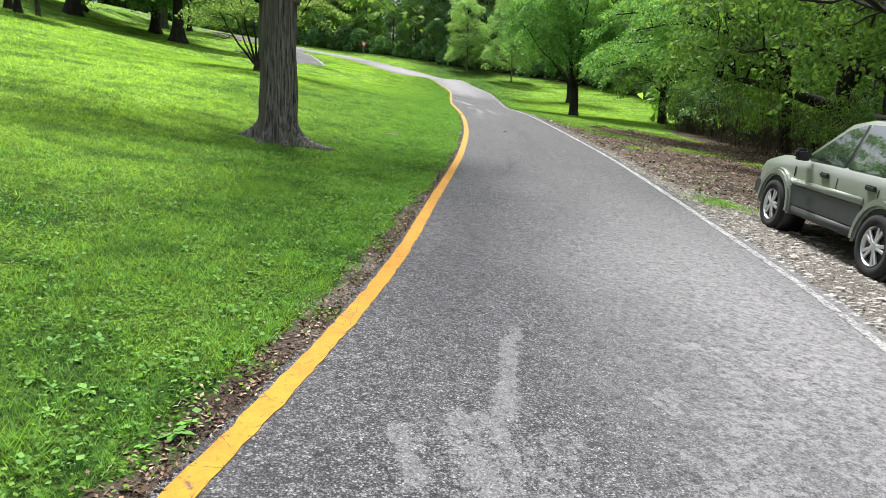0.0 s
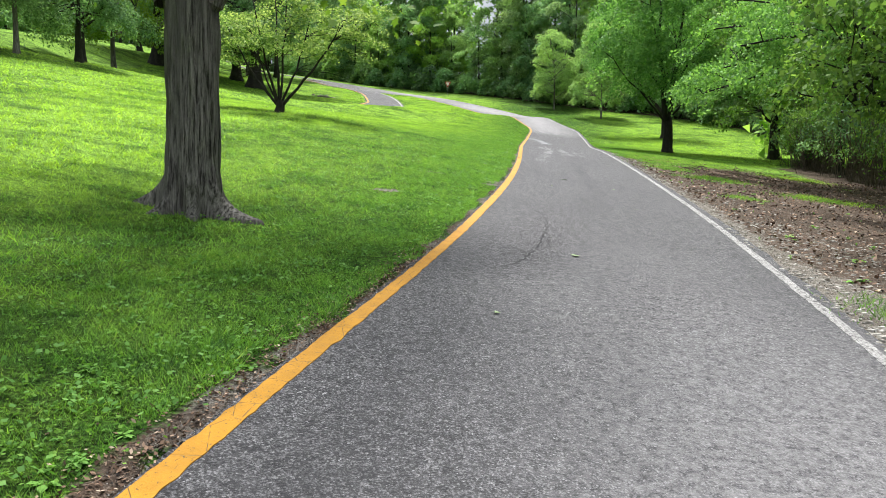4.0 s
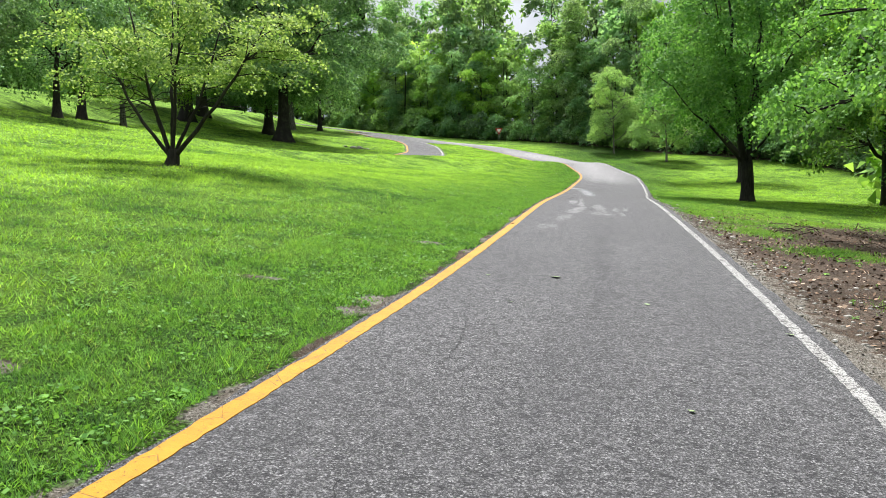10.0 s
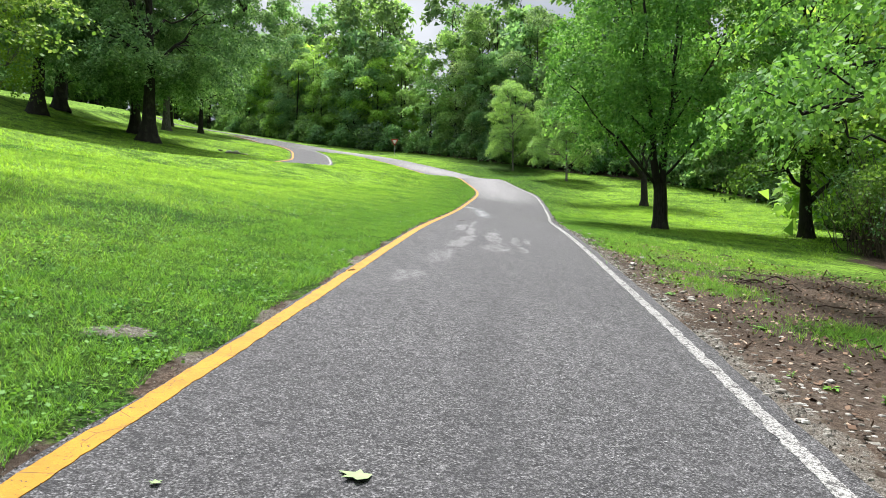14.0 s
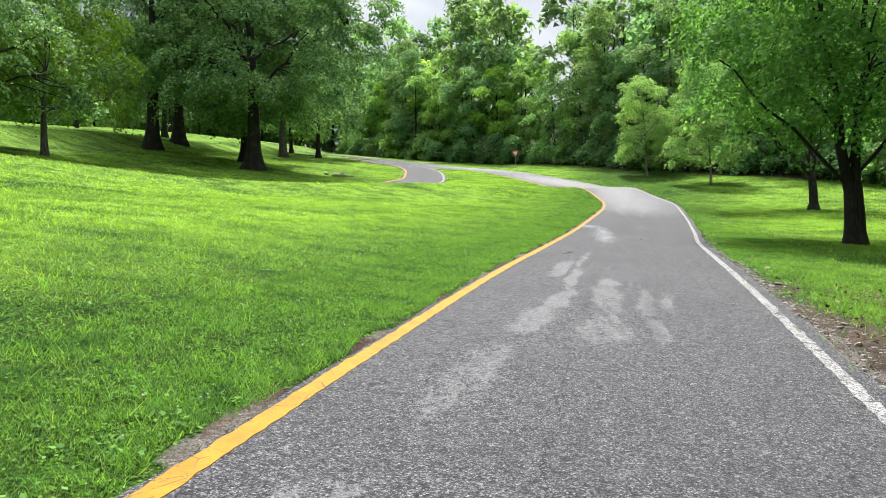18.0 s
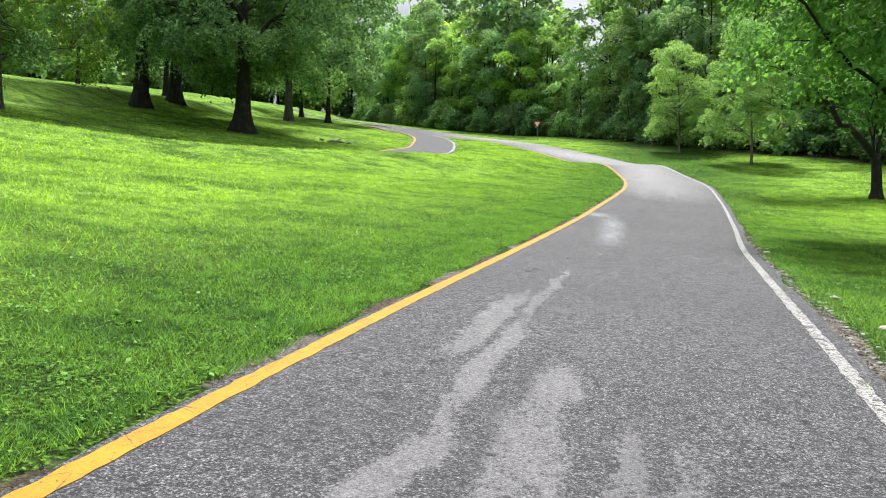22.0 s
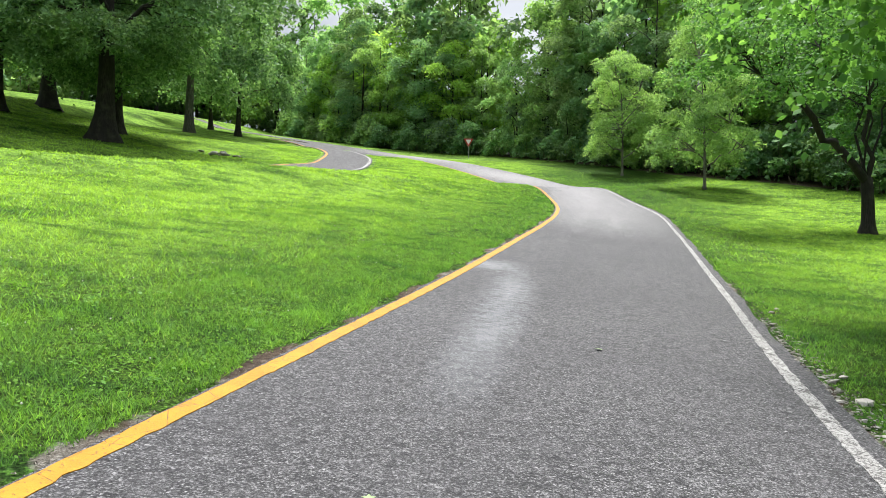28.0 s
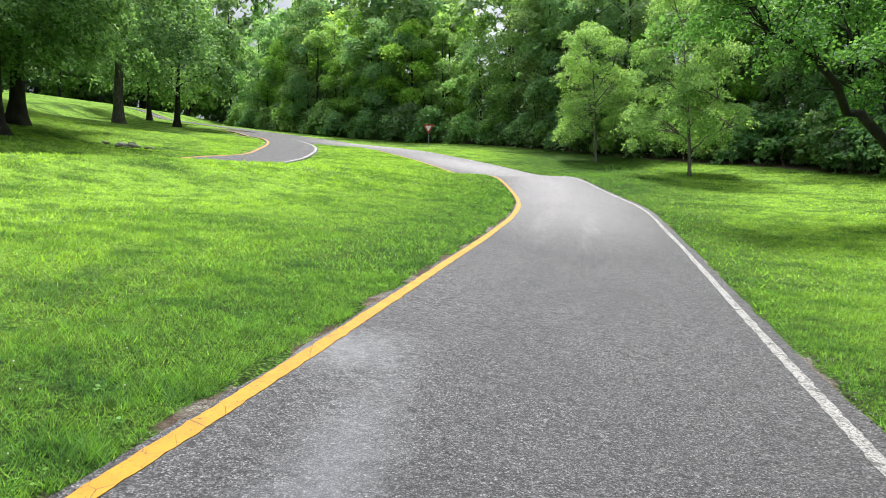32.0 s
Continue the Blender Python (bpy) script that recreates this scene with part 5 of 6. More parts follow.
# ---- yield sign ----
SIGN_RED = plain_material("sign_red", (0.55, 0.03, 0.02), 0.4)
SIGN_WHITE = plain_material("sign_white", (0.75, 0.74, 0.71), 0.4)
STEEL = plain_material("galvanised_steel", (0.30, 0.30, 0.29), 0.5, 0.7)


def prism(corners, depth):
    bm = bmesh.new()
    front = [bm.verts.new((x, -depth / 2, z)) for x, z in corners]
    back = [bm.verts.new((x, depth / 2, z)) for x, z in corners]
    bm.faces.new(front)
    bm.faces.new(back[::-1])
    n = len(corners)
    for i in range(n):
        bm.faces.new((front[i], back[i], back[(i + 1) % n], front[(i + 1) % n]))
    bmesh.ops.recalc_face_normals(bm, faces=bm.faces)
    return bm


def rounded_triangle(side, z, cut=0.07):
    h = side * 0.866
    pts = [(-side / 2, z), (side / 2, z), (0, z - h)]
    out = []
    for i in range(3):
        a, b, c = (np.array(pts[(i + k - 1) % 3]) for k in range(3))
        out += [tuple(b + (a - b) * cut), tuple(b + (c - b) * cut)]
    return out


sign = tagged(thing("yield_sign", 3.6, 104.6, rz=2), "red and white triangular yield sign on a steel post", "road sign")
bm_part("post", prism([(-0.03, -0.3), (0.03, -0.3), (0.03, 1.95), (-0.03, 1.95)], 0.04), STEEL, sign)
plate = bm_part("plate", prism([(x, z) for x, z in rounded_triangle(0.98, 2.0)], 0.012), SIGN_RED, sign, "red border plate")
plate.location = (0, -0.03, 0)
panel = bm_part("panel", prism([(x, z - 0.11) for x, z in rounded_triangle(0.6, 2.0)], 0.006), SIGN_WHITE, plate, "white centre panel")
panel.location = (0, -0.011, 0)

# ---- the parked car ----
PAINT = plain_material("silver_green_paint", (0.235, 0.255, 0.22), 0.3, 0.4, 0.05, 60.0, 0.6)
CLAD = plain_material("dark_grey_cladding", (0.042, 0.045, 0.045), 0.5)
RUBBER = plain_material("tyre_rubber", (0.016, 0.016, 0.017), 0.85, 0.0, 0.4, 30.0)
ALLOY = plain_material("alloy_wheel", (0.62, 0.62, 0.63), 0.3, 0.8, 0.1)
BLACK = plain_material("black_plastic", (0.014, 0.014, 0.015), 0.45)
WINDOW = plain_material("dark_car_glass", (0.012, 0.016, 0.016), 0.04, 0.0, 0.1, 3.0, 0.8)
WINDOW.node_tree.nodes["Principled BSDF"].inputs["Coat Weight"].default_value = 1.0
WINDOW.node_tree.nodes["Principled BSDF"].inputs["Coat IOR"].default_value = 3.2
WINDOW.node_tree.nodes["Principled BSDF"].inputs["Coat Roughness"].default_value = 0.02
LAMP = plain_material("lamp_glass", (0.55, 0.56, 0.55), 0.1, 0.2)


def lofted(name, sections, mat, parent, label="", bevel=0.0):
    """A closed skin over cross-sections with the same number of points."""
    n = len(sections[0])
    verts = [p for s in sections for p in s]
    faces = []
    for i in range(len(sections) - 1):
        for j in range(n):
            k = (j + 1) % n
            faces.append((i * n + j, i * n + k, (i + 1) * n + k, (i + 1) * n + j))
    faces.append(tuple(range(n))[::-1])
    faces.append(tuple((len(sections) - 1) * n + j for j in range(n)))
    bm = bmesh.new()
    bm.from_mesh(mesh_of(name, verts, faces))
    bmesh.ops.recalc_face_normals(bm, faces=bm.faces)
    if bevel:
        bmesh.ops.bevel(bm, geom=[e for e in bm.edges if e.calc_face_angle(0) > 0.5], offset=bevel, segments=2, affect="EDGES")
    for f in bm.faces:
        f.smooth = len(f.verts) <= 4 and bevel == 0
    return bm_part(name, bm, mat, parent, label)


def turned(name, profile, mat, parent, seg=40, label="", close=False):
    """A body turned round the x axis: profile of (x, radius)."""
    ang = [2 * math.pi * j / seg for j in range(seg)]
    verts = [(x, math.cos(a) * r, math.sin(a) * r) for x, r in profile for a in ang]
    n = len(profile)
    faces = [(i * seg + j, i * seg + (j + 1) % seg, ((i + 1) % n) * seg + (j + 1) % seg, ((i + 1) % n) * seg + j) for i in range(n if close else n - 1) for j in range(seg)]
    if not close:
        faces.append(tuple(range((n - 1) * seg, n * seg)))
    bm = bmesh.new()
    bm.from_mesh(mesh_of(name, verts, faces, None, True))
    bmesh.ops.recalc_face_normals(bm, faces=bm.faces)
    return bm_part(name, bm, mat, parent, label)


def car_section(y, half, low, belt, top, roof_half):
    """One slice of the body across the car: from the sill round over the bonnet or belt."""
    pts = [(-half * 0.86, y, low), (-half * 0.985, y, low + 0.10), (-half, y, low + 0.32), (-half * 0.99, y, belt - 0.10), (-half * 0.93, y, belt), (-roof_half, y, top), (0, y, top + 0.025)]
    return pts + [(-x, yy, z) for x, yy, z in pts[::-1][1:]]


def parked_car(x, y, heading):
    z = land_at(x, y)
    car = tagged(new("parked_car"), "silver-green off-road estate car with dark grey lower cladding", "car")
    rise = math.degrees(math.atan((land_at(x + 0.27, y + 1.3) - land_at(x - 0.27, y - 1.3)) / 2.66))
    roll = math.degrees(math.atan(land_at(x + 0.7, y) - land_at(x - 0.7, y)) / 1.4)
    car.matrix_basis = pose(x, y, z, rise, -roll, heading)
    # lower body, nose at +y
    lofted("body", [car_section(*s) for s in ((2.30, 0.72, 0.42, 0.80, 0.84, 0.55), (2.22, 0.82, 0.36, 0.92, 0.98, 0.62), (1.9, 0.88, 0.34, 0.99, 1.05, 0.66), (1.35, 0.905, 0.34, 1.03, 1.10, 0.70), (0.95, 0.91, 0.34, 1.06, 1.12, 0.74),
                                              (0.0, 0.915, 0.34, 1.08, 1.12, 0.80), (-1.2, 0.915, 0.34, 1.09, 1.12, 0.80), (-2.0, 0.90, 0.36, 1.09, 1.12, 0.78), (-2.28, 0.86, 0.42, 1.07, 1.10, 0.74))], PAINT, car, "silver-green painted body")
    cabin = []
    for yy, zz, half in ((1.02, 1.10, 0.80), (0.25, 1.66, 0.61), (-0.1, 1.73, 0.58), (-1.5, 1.74, 0.58), (-1.95, 1.70, 0.58), (-2.24, 1.12, 0.76)):
        cabin.append([(-0.83 if zz > 1.2 else -half, yy, 1.07), (-half, yy, zz - 0.03), (-half * 0.86, yy, zz), (half * 0.86, yy, zz), (half, yy, zz - 0.03), (0.83 if zz > 1.2 else half, yy, 1.07)])
    lofted("cabin", cabin, PAINT, car, "painted roof and pillars")

    def side_x(h):
        return 0.835 + (0.59 - 0.835) * (h - 1.07) / 0.64

    for sgn in (-1, 1):
        for name, corners in (("side_window", ((0.80, 1.115), (0.22, 1.56), (-0.12, 1.655), (-0.17, 1.105))), ("side_window", ((-0.26, 1.105), (-0.21, 1.66), (-1.02, 1.67), (-1.12, 1.11))), ("side_window", ((-1.2, 1.12), (-1.12, 1.665), (-1.82, 1.64), (-2.02, 1.13)))):
            outer = [(sgn * (side_x(h) + 0.014), yy, h) for yy, h in corners]
            inner = [(sgn * (side_x(h) - 0.03), yy, h) for yy, h in corners]
            lofted(name, [outer, inner], WINDOW, car, "dark reflecting window", 0.004)
        lofted("cladding", [[(sgn * 0.925, yy, zz) for yy, zz in ((0.93, 0.46), (0.93, 0.725), (-0.88, 0.745), (-0.88, 0.475))], [(sgn * 0.90, yy, zz) for yy, zz in ((0.93, 0.46), (0.93, 0.725), (-0.88, 0.745), (-0.88, 0.475))]], CLAD, car, "dark grey lower door panel", 0.006)
        lofted("side_strip", [[(sgn * 0.94, yy, zz) for yy, zz in ((0.93, 0.735), (0.93, 0.815), (-0.88, 0.835), (-0.88, 0.755))], [(sgn * 0.90, yy, zz) for yy, zz in ((0.93, 0.735), (0.93, 0.815), (-0.88, 0.835), (-0.88, 0.755))]], PAINT, car)
        lofted("sill", [[(sgn * 0.93, yy, zz) for yy, zz in ((0.96, 0.34), (0.96, 0.445), (-0.90, 0.46), (-0.90, 0.345))], [(sgn * 0.84, yy, zz) for yy, zz in ((0.96, 0.34), (0.96, 0.445), (-0.90, 0.46), (-0.90, 0.345))]], CLAD, car)
        for yy in (0.10, -0.98):
            lofted("door_handle", [[(sgn * 0.945, yy + a, 0.965 + b) for a, b in ((-0.1, -0.03), (-0.1, 0.03), (0.1, 0.03), (0.1, -0.03))], [(sgn * 0.90, yy + a, 0.965 + b) for a, b in ((-0.11, -0.035), (-0.11, 0.035), (0.11, 0.035), (0.11, -0.035))]], BLACK, car, "black door handle", 0.015)
        for yy in (0.93, -0.215, -1.13):
            lofted("door_gap", [[(sgn * 0.9145, yy + a, h) for a, h in ((-0.003, 0.84), (-0.003, 0.975), (0.003, 0.975), (0.003, 0.84))], [(sgn * 0.90, yy + a, h) for a, h in ((-0.003, 0.84), (-0.003, 0.975), (0.003, 0.975), (0.003, 0.84))]], BLACK, car, "dark seam")
        lofted("side_mirror", [[(sgn * xx, yy, zz) for xx, yy, zz in ((0.86, 0.72, 1.10), (0.86, 0.72, 1.2), (0.86, 0.60, 1.2), (0.86, 0.60, 1.10))], [(sgn * xx, yy, zz) for xx, yy, zz in ((0.95, 0.76, 1.08), (0.95, 0.76, 1.25), (0.95, 0.58, 1.25), (0.95, 0.58, 1.08))],
                               [(sgn * xx, yy, zz) for xx, yy, zz in ((1.10, 0.72, 1.09), (1.10, 0.72, 1.24), (1.10, 0.58, 1.24), (1.10, 0.58, 1.09))]], BLACK, car, "black door mirror", 0.04)
        lofted("head_lamp", [[(sgn * xx, yy, zz) for xx, yy, zz in ((0.55, 2.29, 0.70), (0.55, 2.29, 0.84), (0.80, 2.235, 0.84), (0.80, 2.235, 0.70))], [(sgn * xx, yy, zz) for xx, yy, zz in ((0.55, 2.2, 0.70), (0.55, 2.2, 0.84), (0.78, 2.12, 0.84), (0.78, 2.12, 0.70))]], LAMP, car, "clear head lamp")
        lofted("roof_rail", [[(sgn * xx, yy, zz) for xx, zz in ((0.50, 1.745), (0.50, 1.79), (0.54, 1.79), (0.54, 1.745))] for yy in (0.0, -1.7)], BLACK, car, "black roof rail")
        for yy, side in ((1.35, "front"), (-1.35, "rear")):
            arch = [(sgn * 0.93, yy + math.cos(a) * r, 0.37 + math.sin(a) * r) for r in (0.535, 0.42) for a in (np.linspace(-0.1, math.pi + 0.1, 15) if r == 0.535 else np.linspace(math.pi + 0.1, -0.1, 15))]
            lofted("wheel_arch", [[(sgn * 0.972, b, c) for _, b, c in arch], [(sgn * 0.86, b, c) for _, b, c in arch]], PAINT, car, "flared wheel arch", 0.03)
            # flush black disc in place of a hollow: it stands for the well's shade
            well = [(sgn * 0.918, yy + math.cos(a) * 0.42, 0.37 + math.sin(a) * 0.42) for a in np.linspace(0, 2 * math.pi, 24, endpoint=False)]
            lofted("wheel_well", [well, [(sgn * 0.6, b, c) for _, b, c in well]], BLACK, car, "black disc painting the shade of the wheel well")
            wheel = new("wheel")
            wheel.parent, wheel.location = car, (sgn * 0.85, yy, 0.365)
            turned("tyre", [(-0.11, 0.22), (-0.125, 0.30), (-0.112, 0.345), (-0.08, 0.368), (0.0, 0.372), (0.08, 0.368), (0.112, 0.345), (0.125, 0.30), (0.11, 0.22)], RUBBER, wheel, 44, "worn black tyre", True)
            turned("rim", [(sgn * 0.116, 0.224), (sgn * 0.10, 0.212), (sgn * 0.05, 0.204), (sgn * -0.02, 0.20)], ALLOY, wheel, 44, "silver alloy rim")
            turned("brake_disc", [(sgn * -0.012, 0.196), (sgn * 0.012, 0.19), (sgn * 0.014, 0.06)], CLAD, wheel, 32, "dark brake disc")
            turned("hub", [(sgn * 0.04, 0.07), (sgn * 0.10, 0.062), (sgn * 0.112, 0.045), (sgn * 0.115, 0.015)], ALLOY, wheel, 20)
            for i in range(5):
                for side in (-0.17, 0.17):
                    a = 2 * math.pi * i / 5 + 0.3 + side
                    bm = prism([(-0.017, 0.03), (0.017, 0.03), (0.022, 0.214), (-0.022, 0.214)], 0.03)
                    bmesh.ops.bevel(bm, geom=list(bm.edges), offset=0.006, segments=1, affect="EDGES")
                    bm.transform(Matrix.Translation((sgn * 0.092, 0, 0)) @ Matrix.Rotation(a, 4, "X") @ Matrix.Rotation(math.pi / 2, 4, "Z"))
                    bm_part("spoke", bm, ALLOY, wheel)
    lofted("front_bumper", [[(xx, yy, zz) for yy, zz in ((2.32, 0.40), (2.36, 0.46), (2.36, 0.60), (2.30, 0.66), (2.05, 0.66), (2.05, 0.40))] for xx in (-0.83, 0.83)], CLAD, car, "dark grey bumper", 0.03)
    lofted("rear_bumper", [[(xx, yy, zz) for yy, zz in ((-2.34, 0.40), (-2.38, 0.46), (-2.38, 0.62), (-2.30, 0.68), (-2.05, 0.68), (-2.05, 0.40))] for xx in (-0.83, 0.83)], CLAD, car, "dark grey bumper", 0.03)
    lofted("windscreen", [[(xx, yy, zz) for xx, yy, zz in ((-0.70, 0.985, 1.15), (-0.57, 0.33, 1.62), (0.57, 0.33, 1.62), (0.70, 0.985, 1.15))], [(xx, yy - 0.02, zz - 0.05) for xx, yy, zz in ((-0.70, 0.985, 1.15), (-0.57, 0.33, 1.62), (0.57, 0.33, 1.62), (0.70, 0.985, 1.15))]], WINDOW, car, "windscreen", 0.004)
    return car


parked_car(4.07, 0.38, -9.4)

# ---- cracks, fallen leaves and grit on the road ----
# dark colour of the flat crack ribbons, painting the shade inside the cracks
CRACK_SHADE = plain_material("crack_shadow", (0.022, 0.022, 0.024), 0.95)
DRY = plain_material("pale_fallen_leaf", (0.24, 0.33, 0.15), 0.7)
TWIG = plain_material("twig", (0.07, 0.045, 0.03), 0.9)
STONE = Nodes("pale_stone", 0.9)
STONE.color(STONE.mix(STONE.ramp(STONE.n("ShaderNodeObjectInfo").outputs["Random"], (0.0, 0.0), (1.0, 1.0)), (0.20, 0.18, 0.155), (0.46, 0.43, 0.39)))
STONE.bump(STONE.noise(30, 4.0), 0.5, 0.01)
STONE = STONE.mat


def crack(points, width, seed):
    rng = rng_of(seed)
    pts = np.array(points, float)
    d = np.concatenate([[0], np.cumsum(np.hypot(*np.diff(pts, axis=0).T))])
    s = np.linspace(0, d[-1], max(8, int(d[-1] / 0.035)))
    p = np.stack([np.interp(s, d, pts[:, 0]), np.interp(s, d, pts[:, 1])], -1) + np.cumsum(rng.normal(0, 0.012, (len(s), 2)), 0) * 0.6 + rng.normal(0, 0.012, (len(s), 2))
    way = np.gradient(p, axis=0)
    side = np.stack([-way[:, 1], way[:, 0]], -1) / (np.linalg.norm(way, axis=1)[:, None] + 1e-9)
    w = 0.55 * width * (0.1 + rng.random(len(s)))[:, None] * np.sin(np.pi * np.linspace(0.06, 0.94, len(s)))[:, None]
    a, b = p - side * w, p + side * w
    v = np.concatenate([np.c_[a, land(a[:, 0], a[:, 1]) + 0.0035], np.c_[b, land(b[:, 0], b[:, 1]) + 0.0035]])
    n = len(s)
    return part("crack", mesh_of("crack", v, [(i, i + 1, n + i + 1, n + i) for i in range(n - 1)], CRACK_SHADE), road, "dark crack in the asphalt")


crack(((-0.42, 3.96), (0.0, 4.42), (0.29, 5.14), (0.71, 6.5), (0.91, 7.4), (1.0, 8.1)), 0.026, 1)
crack(((0.3, 5.2), (0.5, 5.5), (0.62, 6.3)), 0.018, 2)
crack(((3.5, 19.4), (3.9, 18.9), (4.25, 18.5), (4.72, 17.9), (5.3, 17.4)), 0.014, 3)
crack(((2.3, 15.2), (2.67, 15.43), (3.32, 15.47), (3.94, 15.35), (4.77, 15.31)), 0.008, 4)
crack(((3.7, 19.3), (3.9, 21.0), (4.1, 23.0)), 0.007, 5)
crack(((6.2, 30.5), (6.35, 32.5), (6.5, 34.5)), 0.008, 6)
crack(((0.02, 4.5), (0.2, 4.75), (0.42, 5.2), (0.74, 6.35)), 0.012, 8)
crack(((1.2, 9.0), (1.45, 11.0), (1.5, 12.5)), 0.008, 7)


def fallen_leaf(x, y, size, rz, label="pale fallen leaf lying on the asphalt", z=0.006):
    rng = rng_of(int(abs(x * 100 + y * 7)))
    bm = bmesh.new()
    outline = MAPLE * size
    top = [bm.verts.new((a, b - size / 2, 0.012 + 0.02 * size * 8 * abs(a) + rng.uniform(0, 0.006))) for a, b in outline]
    low = [bm.verts.new((v.co.x, v.co.y, v.co.z - 0.0015)) for v in top]
    bm.faces.new(top)
    bm.faces.new(low[::-1])
    for i in range(len(top)):
        j = (i + 1) % len(top)
        bm.faces.new((top[i], low[i], low[j], top[j]))
    me = bpy.data.meshes.new("fallen_leaf")
    bm.to_mesh(me)
    bm.free()
    me.materials.append(DRY)
    ob = new("fallen_leaf", me)
    ob.matrix_basis = pose(x, y, land_at(x, y) + z - 0.008, 7, 3, rz)
    return tagged(ob, label, "leaf", "fallen leaves")


for x, y, size, rz in ((2.31, 13.45, 0.15, 60), (1.55, 13.25, 0.05, 20), (1.75, 11.9, 0.05, 110), (0.75, 5.05, 0.11, 30), (3.1, 12.2, 0.06, 0), (4.1, 11.3, 0.07, 80), (2.7, 9.2, 0.05, 40), (5.6, 33.8, 0.06, 10), (7.0, 37.2, 0.07, 75), (-0.4, 2.6, 0.06, 15), (0.9, 13.7, 0.06, 130)):
    fallen_leaf(x, y, size, rz)


def stone_mesh(seed):
    rng = rng_of(seed)
    bm = bmesh.new()
    bmesh.ops.create_icosphere(bm, subdivisions=1, radius=0.5)
    for v in bm.verts:
        v.co *= 1 + rng.normal(0, 0.16)
        v.co.z *= 0.5
    me = bpy.data.meshes.new("stone")
    bm.to_mesh(me)
    bm.free()
    me.materials.append(STONE)
    return me


stones = [stone_mesh(s) for s in range(8)]
rng = rng_of(101)


def loose_stone(x, y, size, label, sink=0.3):
    ob = new("stone", stones[int(rng.integers(0, 8))])
    ob.matrix_basis = pose(x, y, land_at(x, y) + size * (0.25 - sink * 0.5), rng.uniform(-12, 12), rng.uniform(-12, 12), rng.uniform(0, 360)) @ Matrix.Diagonal((size, size * rng.uniform(0.6, 1.0), size * rng.uniform(0.5, 1.0), 1))
    return tagged(ob, label, "stone", "loose stones")


for i in range(100):
    y = rng.uniform(-3, 13) if i % 3 else rng.uniform(-3, 3)
    x = float(road_right(y)) + 0.35 + abs(rng.normal(0, 1.6))
    loose_stone(x, y, rng.choice([0.04, 0.05, 0.07, 0.09, 0.12]) * rng.uniform(0.8, 1.2), "pale limestone chunk lying on bare soil")
for i in range(60):
    y = rng.uniform(13, 42)
    x = float(road_right(y)) + 0.28 + abs(rng.normal(0, 0.28 if y < 32 else 0.15))
    loose_stone(x, y, rng.choice([0.04, 0.06, 0.09, 0.13]) * rng.uniform(0.8, 1.2), "pale stone along the lane's crumbling edge")
for i in range(24):
    x, y = rng.normal(-10.6, 0.55), rng.normal(74.3, 0.5)
    loose_stone(x, y, rng.uniform(0.25, 0.55), "grey-brown stone heaped by a drain in the lawn", -0.4)

# gravel too fine to count
n = 15000
y = np.concatenate([rng.uniform(-6, 14, n * 2 // 3), rng.uniform(14, 44, n // 3)])
gap = np.where(y < 14, 0.2 + np.abs(rng.normal(0, 1.7, len(y))), 0.2 + np.abs(rng.normal(0, 0.22, len(y))))
x = road_right(y) + gap
left = rng.random(len(y)) < 0.4
x = np.where(left, road_left(y) - 0.07 - np.abs(rng.normal(0, 0.09, len(y))), x)
size = rng.uniform(0.004, 0.017, len(y)) * np.where(left, 0.55, 1.0)
tetra = np.array([(0, 0, 0.8), (0.9, 0, -0.2), (-0.5, 0.8, -0.2), (-0.5, -0.8, -0.2)])
turn = rng.uniform(0, 6.3, len(y))
c, s = np.cos(turn), np.sin(turn)
t4 = np.stack([c[:, None] * tetra[:, 0] - s[:, None] * tetra[:, 1], s[:, None] * tetra[:, 0] + c[:, None] * tetra[:, 1], np.broadcast_to(tetra[:, 2], (len(y), 4))], -1) * size[:, None, None]
base = np.stack([x, y, land(x, y) + 0.002], -1)
t4 = t4 + base[:, None]
GRIT = Nodes("gravel_chip", 0.95)
GRIT.color(GRIT.ramp(GRIT.island(), (0.0, (0.04, 0.034, 0.028)), (0.6, (0.13, 0.115, 0.095)), (1.0, (0.36, 0.335, 0.30))))
tris = np.concatenate([t4[:, [0, 1, 2]], t4[:, [0, 2, 3]], t4[:, [0, 3, 1]]])
tagged(new("gravel", pieces_mesh("gravel", tris, GRIT.mat)), "scattered pale gravel chips along the lane's edges", "gravel", kind="stuff")

# flat pale stone chips trodden into the verge
n = 9000
y = np.concatenate([rng.uniform(-9, 2.5, n // 2), np.interp(rng.random(n - n // 2), [0, 0.45, 1], [2.5, 9, 40])])
gap = np.where(y < 8, 0.12 + np.abs(rng.normal(0, np.interp(y, [2, 5], [0.9, 1.6]), n)), 0.2 + np.abs(rng.normal(0, np.interp(y, [8, 16, 24, 32], [0.9, 0.5, 0.22, 0.12]), n)))
x = road_right(y) + gap
size = (0.012 + 0.055 * rng.random(n) ** 2.2) * np.interp(y, [2, 5, 16, 24], [1.0, 0.75, 0.7, 0.55])
corner = np.arange(5)[None] * 1.2566 + rng.uniform(0, 6.3, n)[:, None] + rng.normal(0, 0.2, (n, 5))
rad = size[:, None] * rng.uniform(0.6, 1.2, (n, 5))
rim = np.stack([x[:, None] + np.cos(corner) * rad, y[:, None] + np.sin(corner) * rad * 0.8, np.zeros((n, 5))], -1)
rim[..., 2] = land(rim[..., 0], rim[..., 1]) - 0.004
top = np.stack([x, y, land(x, y) + size * rng.uniform(0.12, 0.4, n)], -1)
mid = top[:, None] + (rim - top[:, None]) * (0.72, 0.72, 0.25)
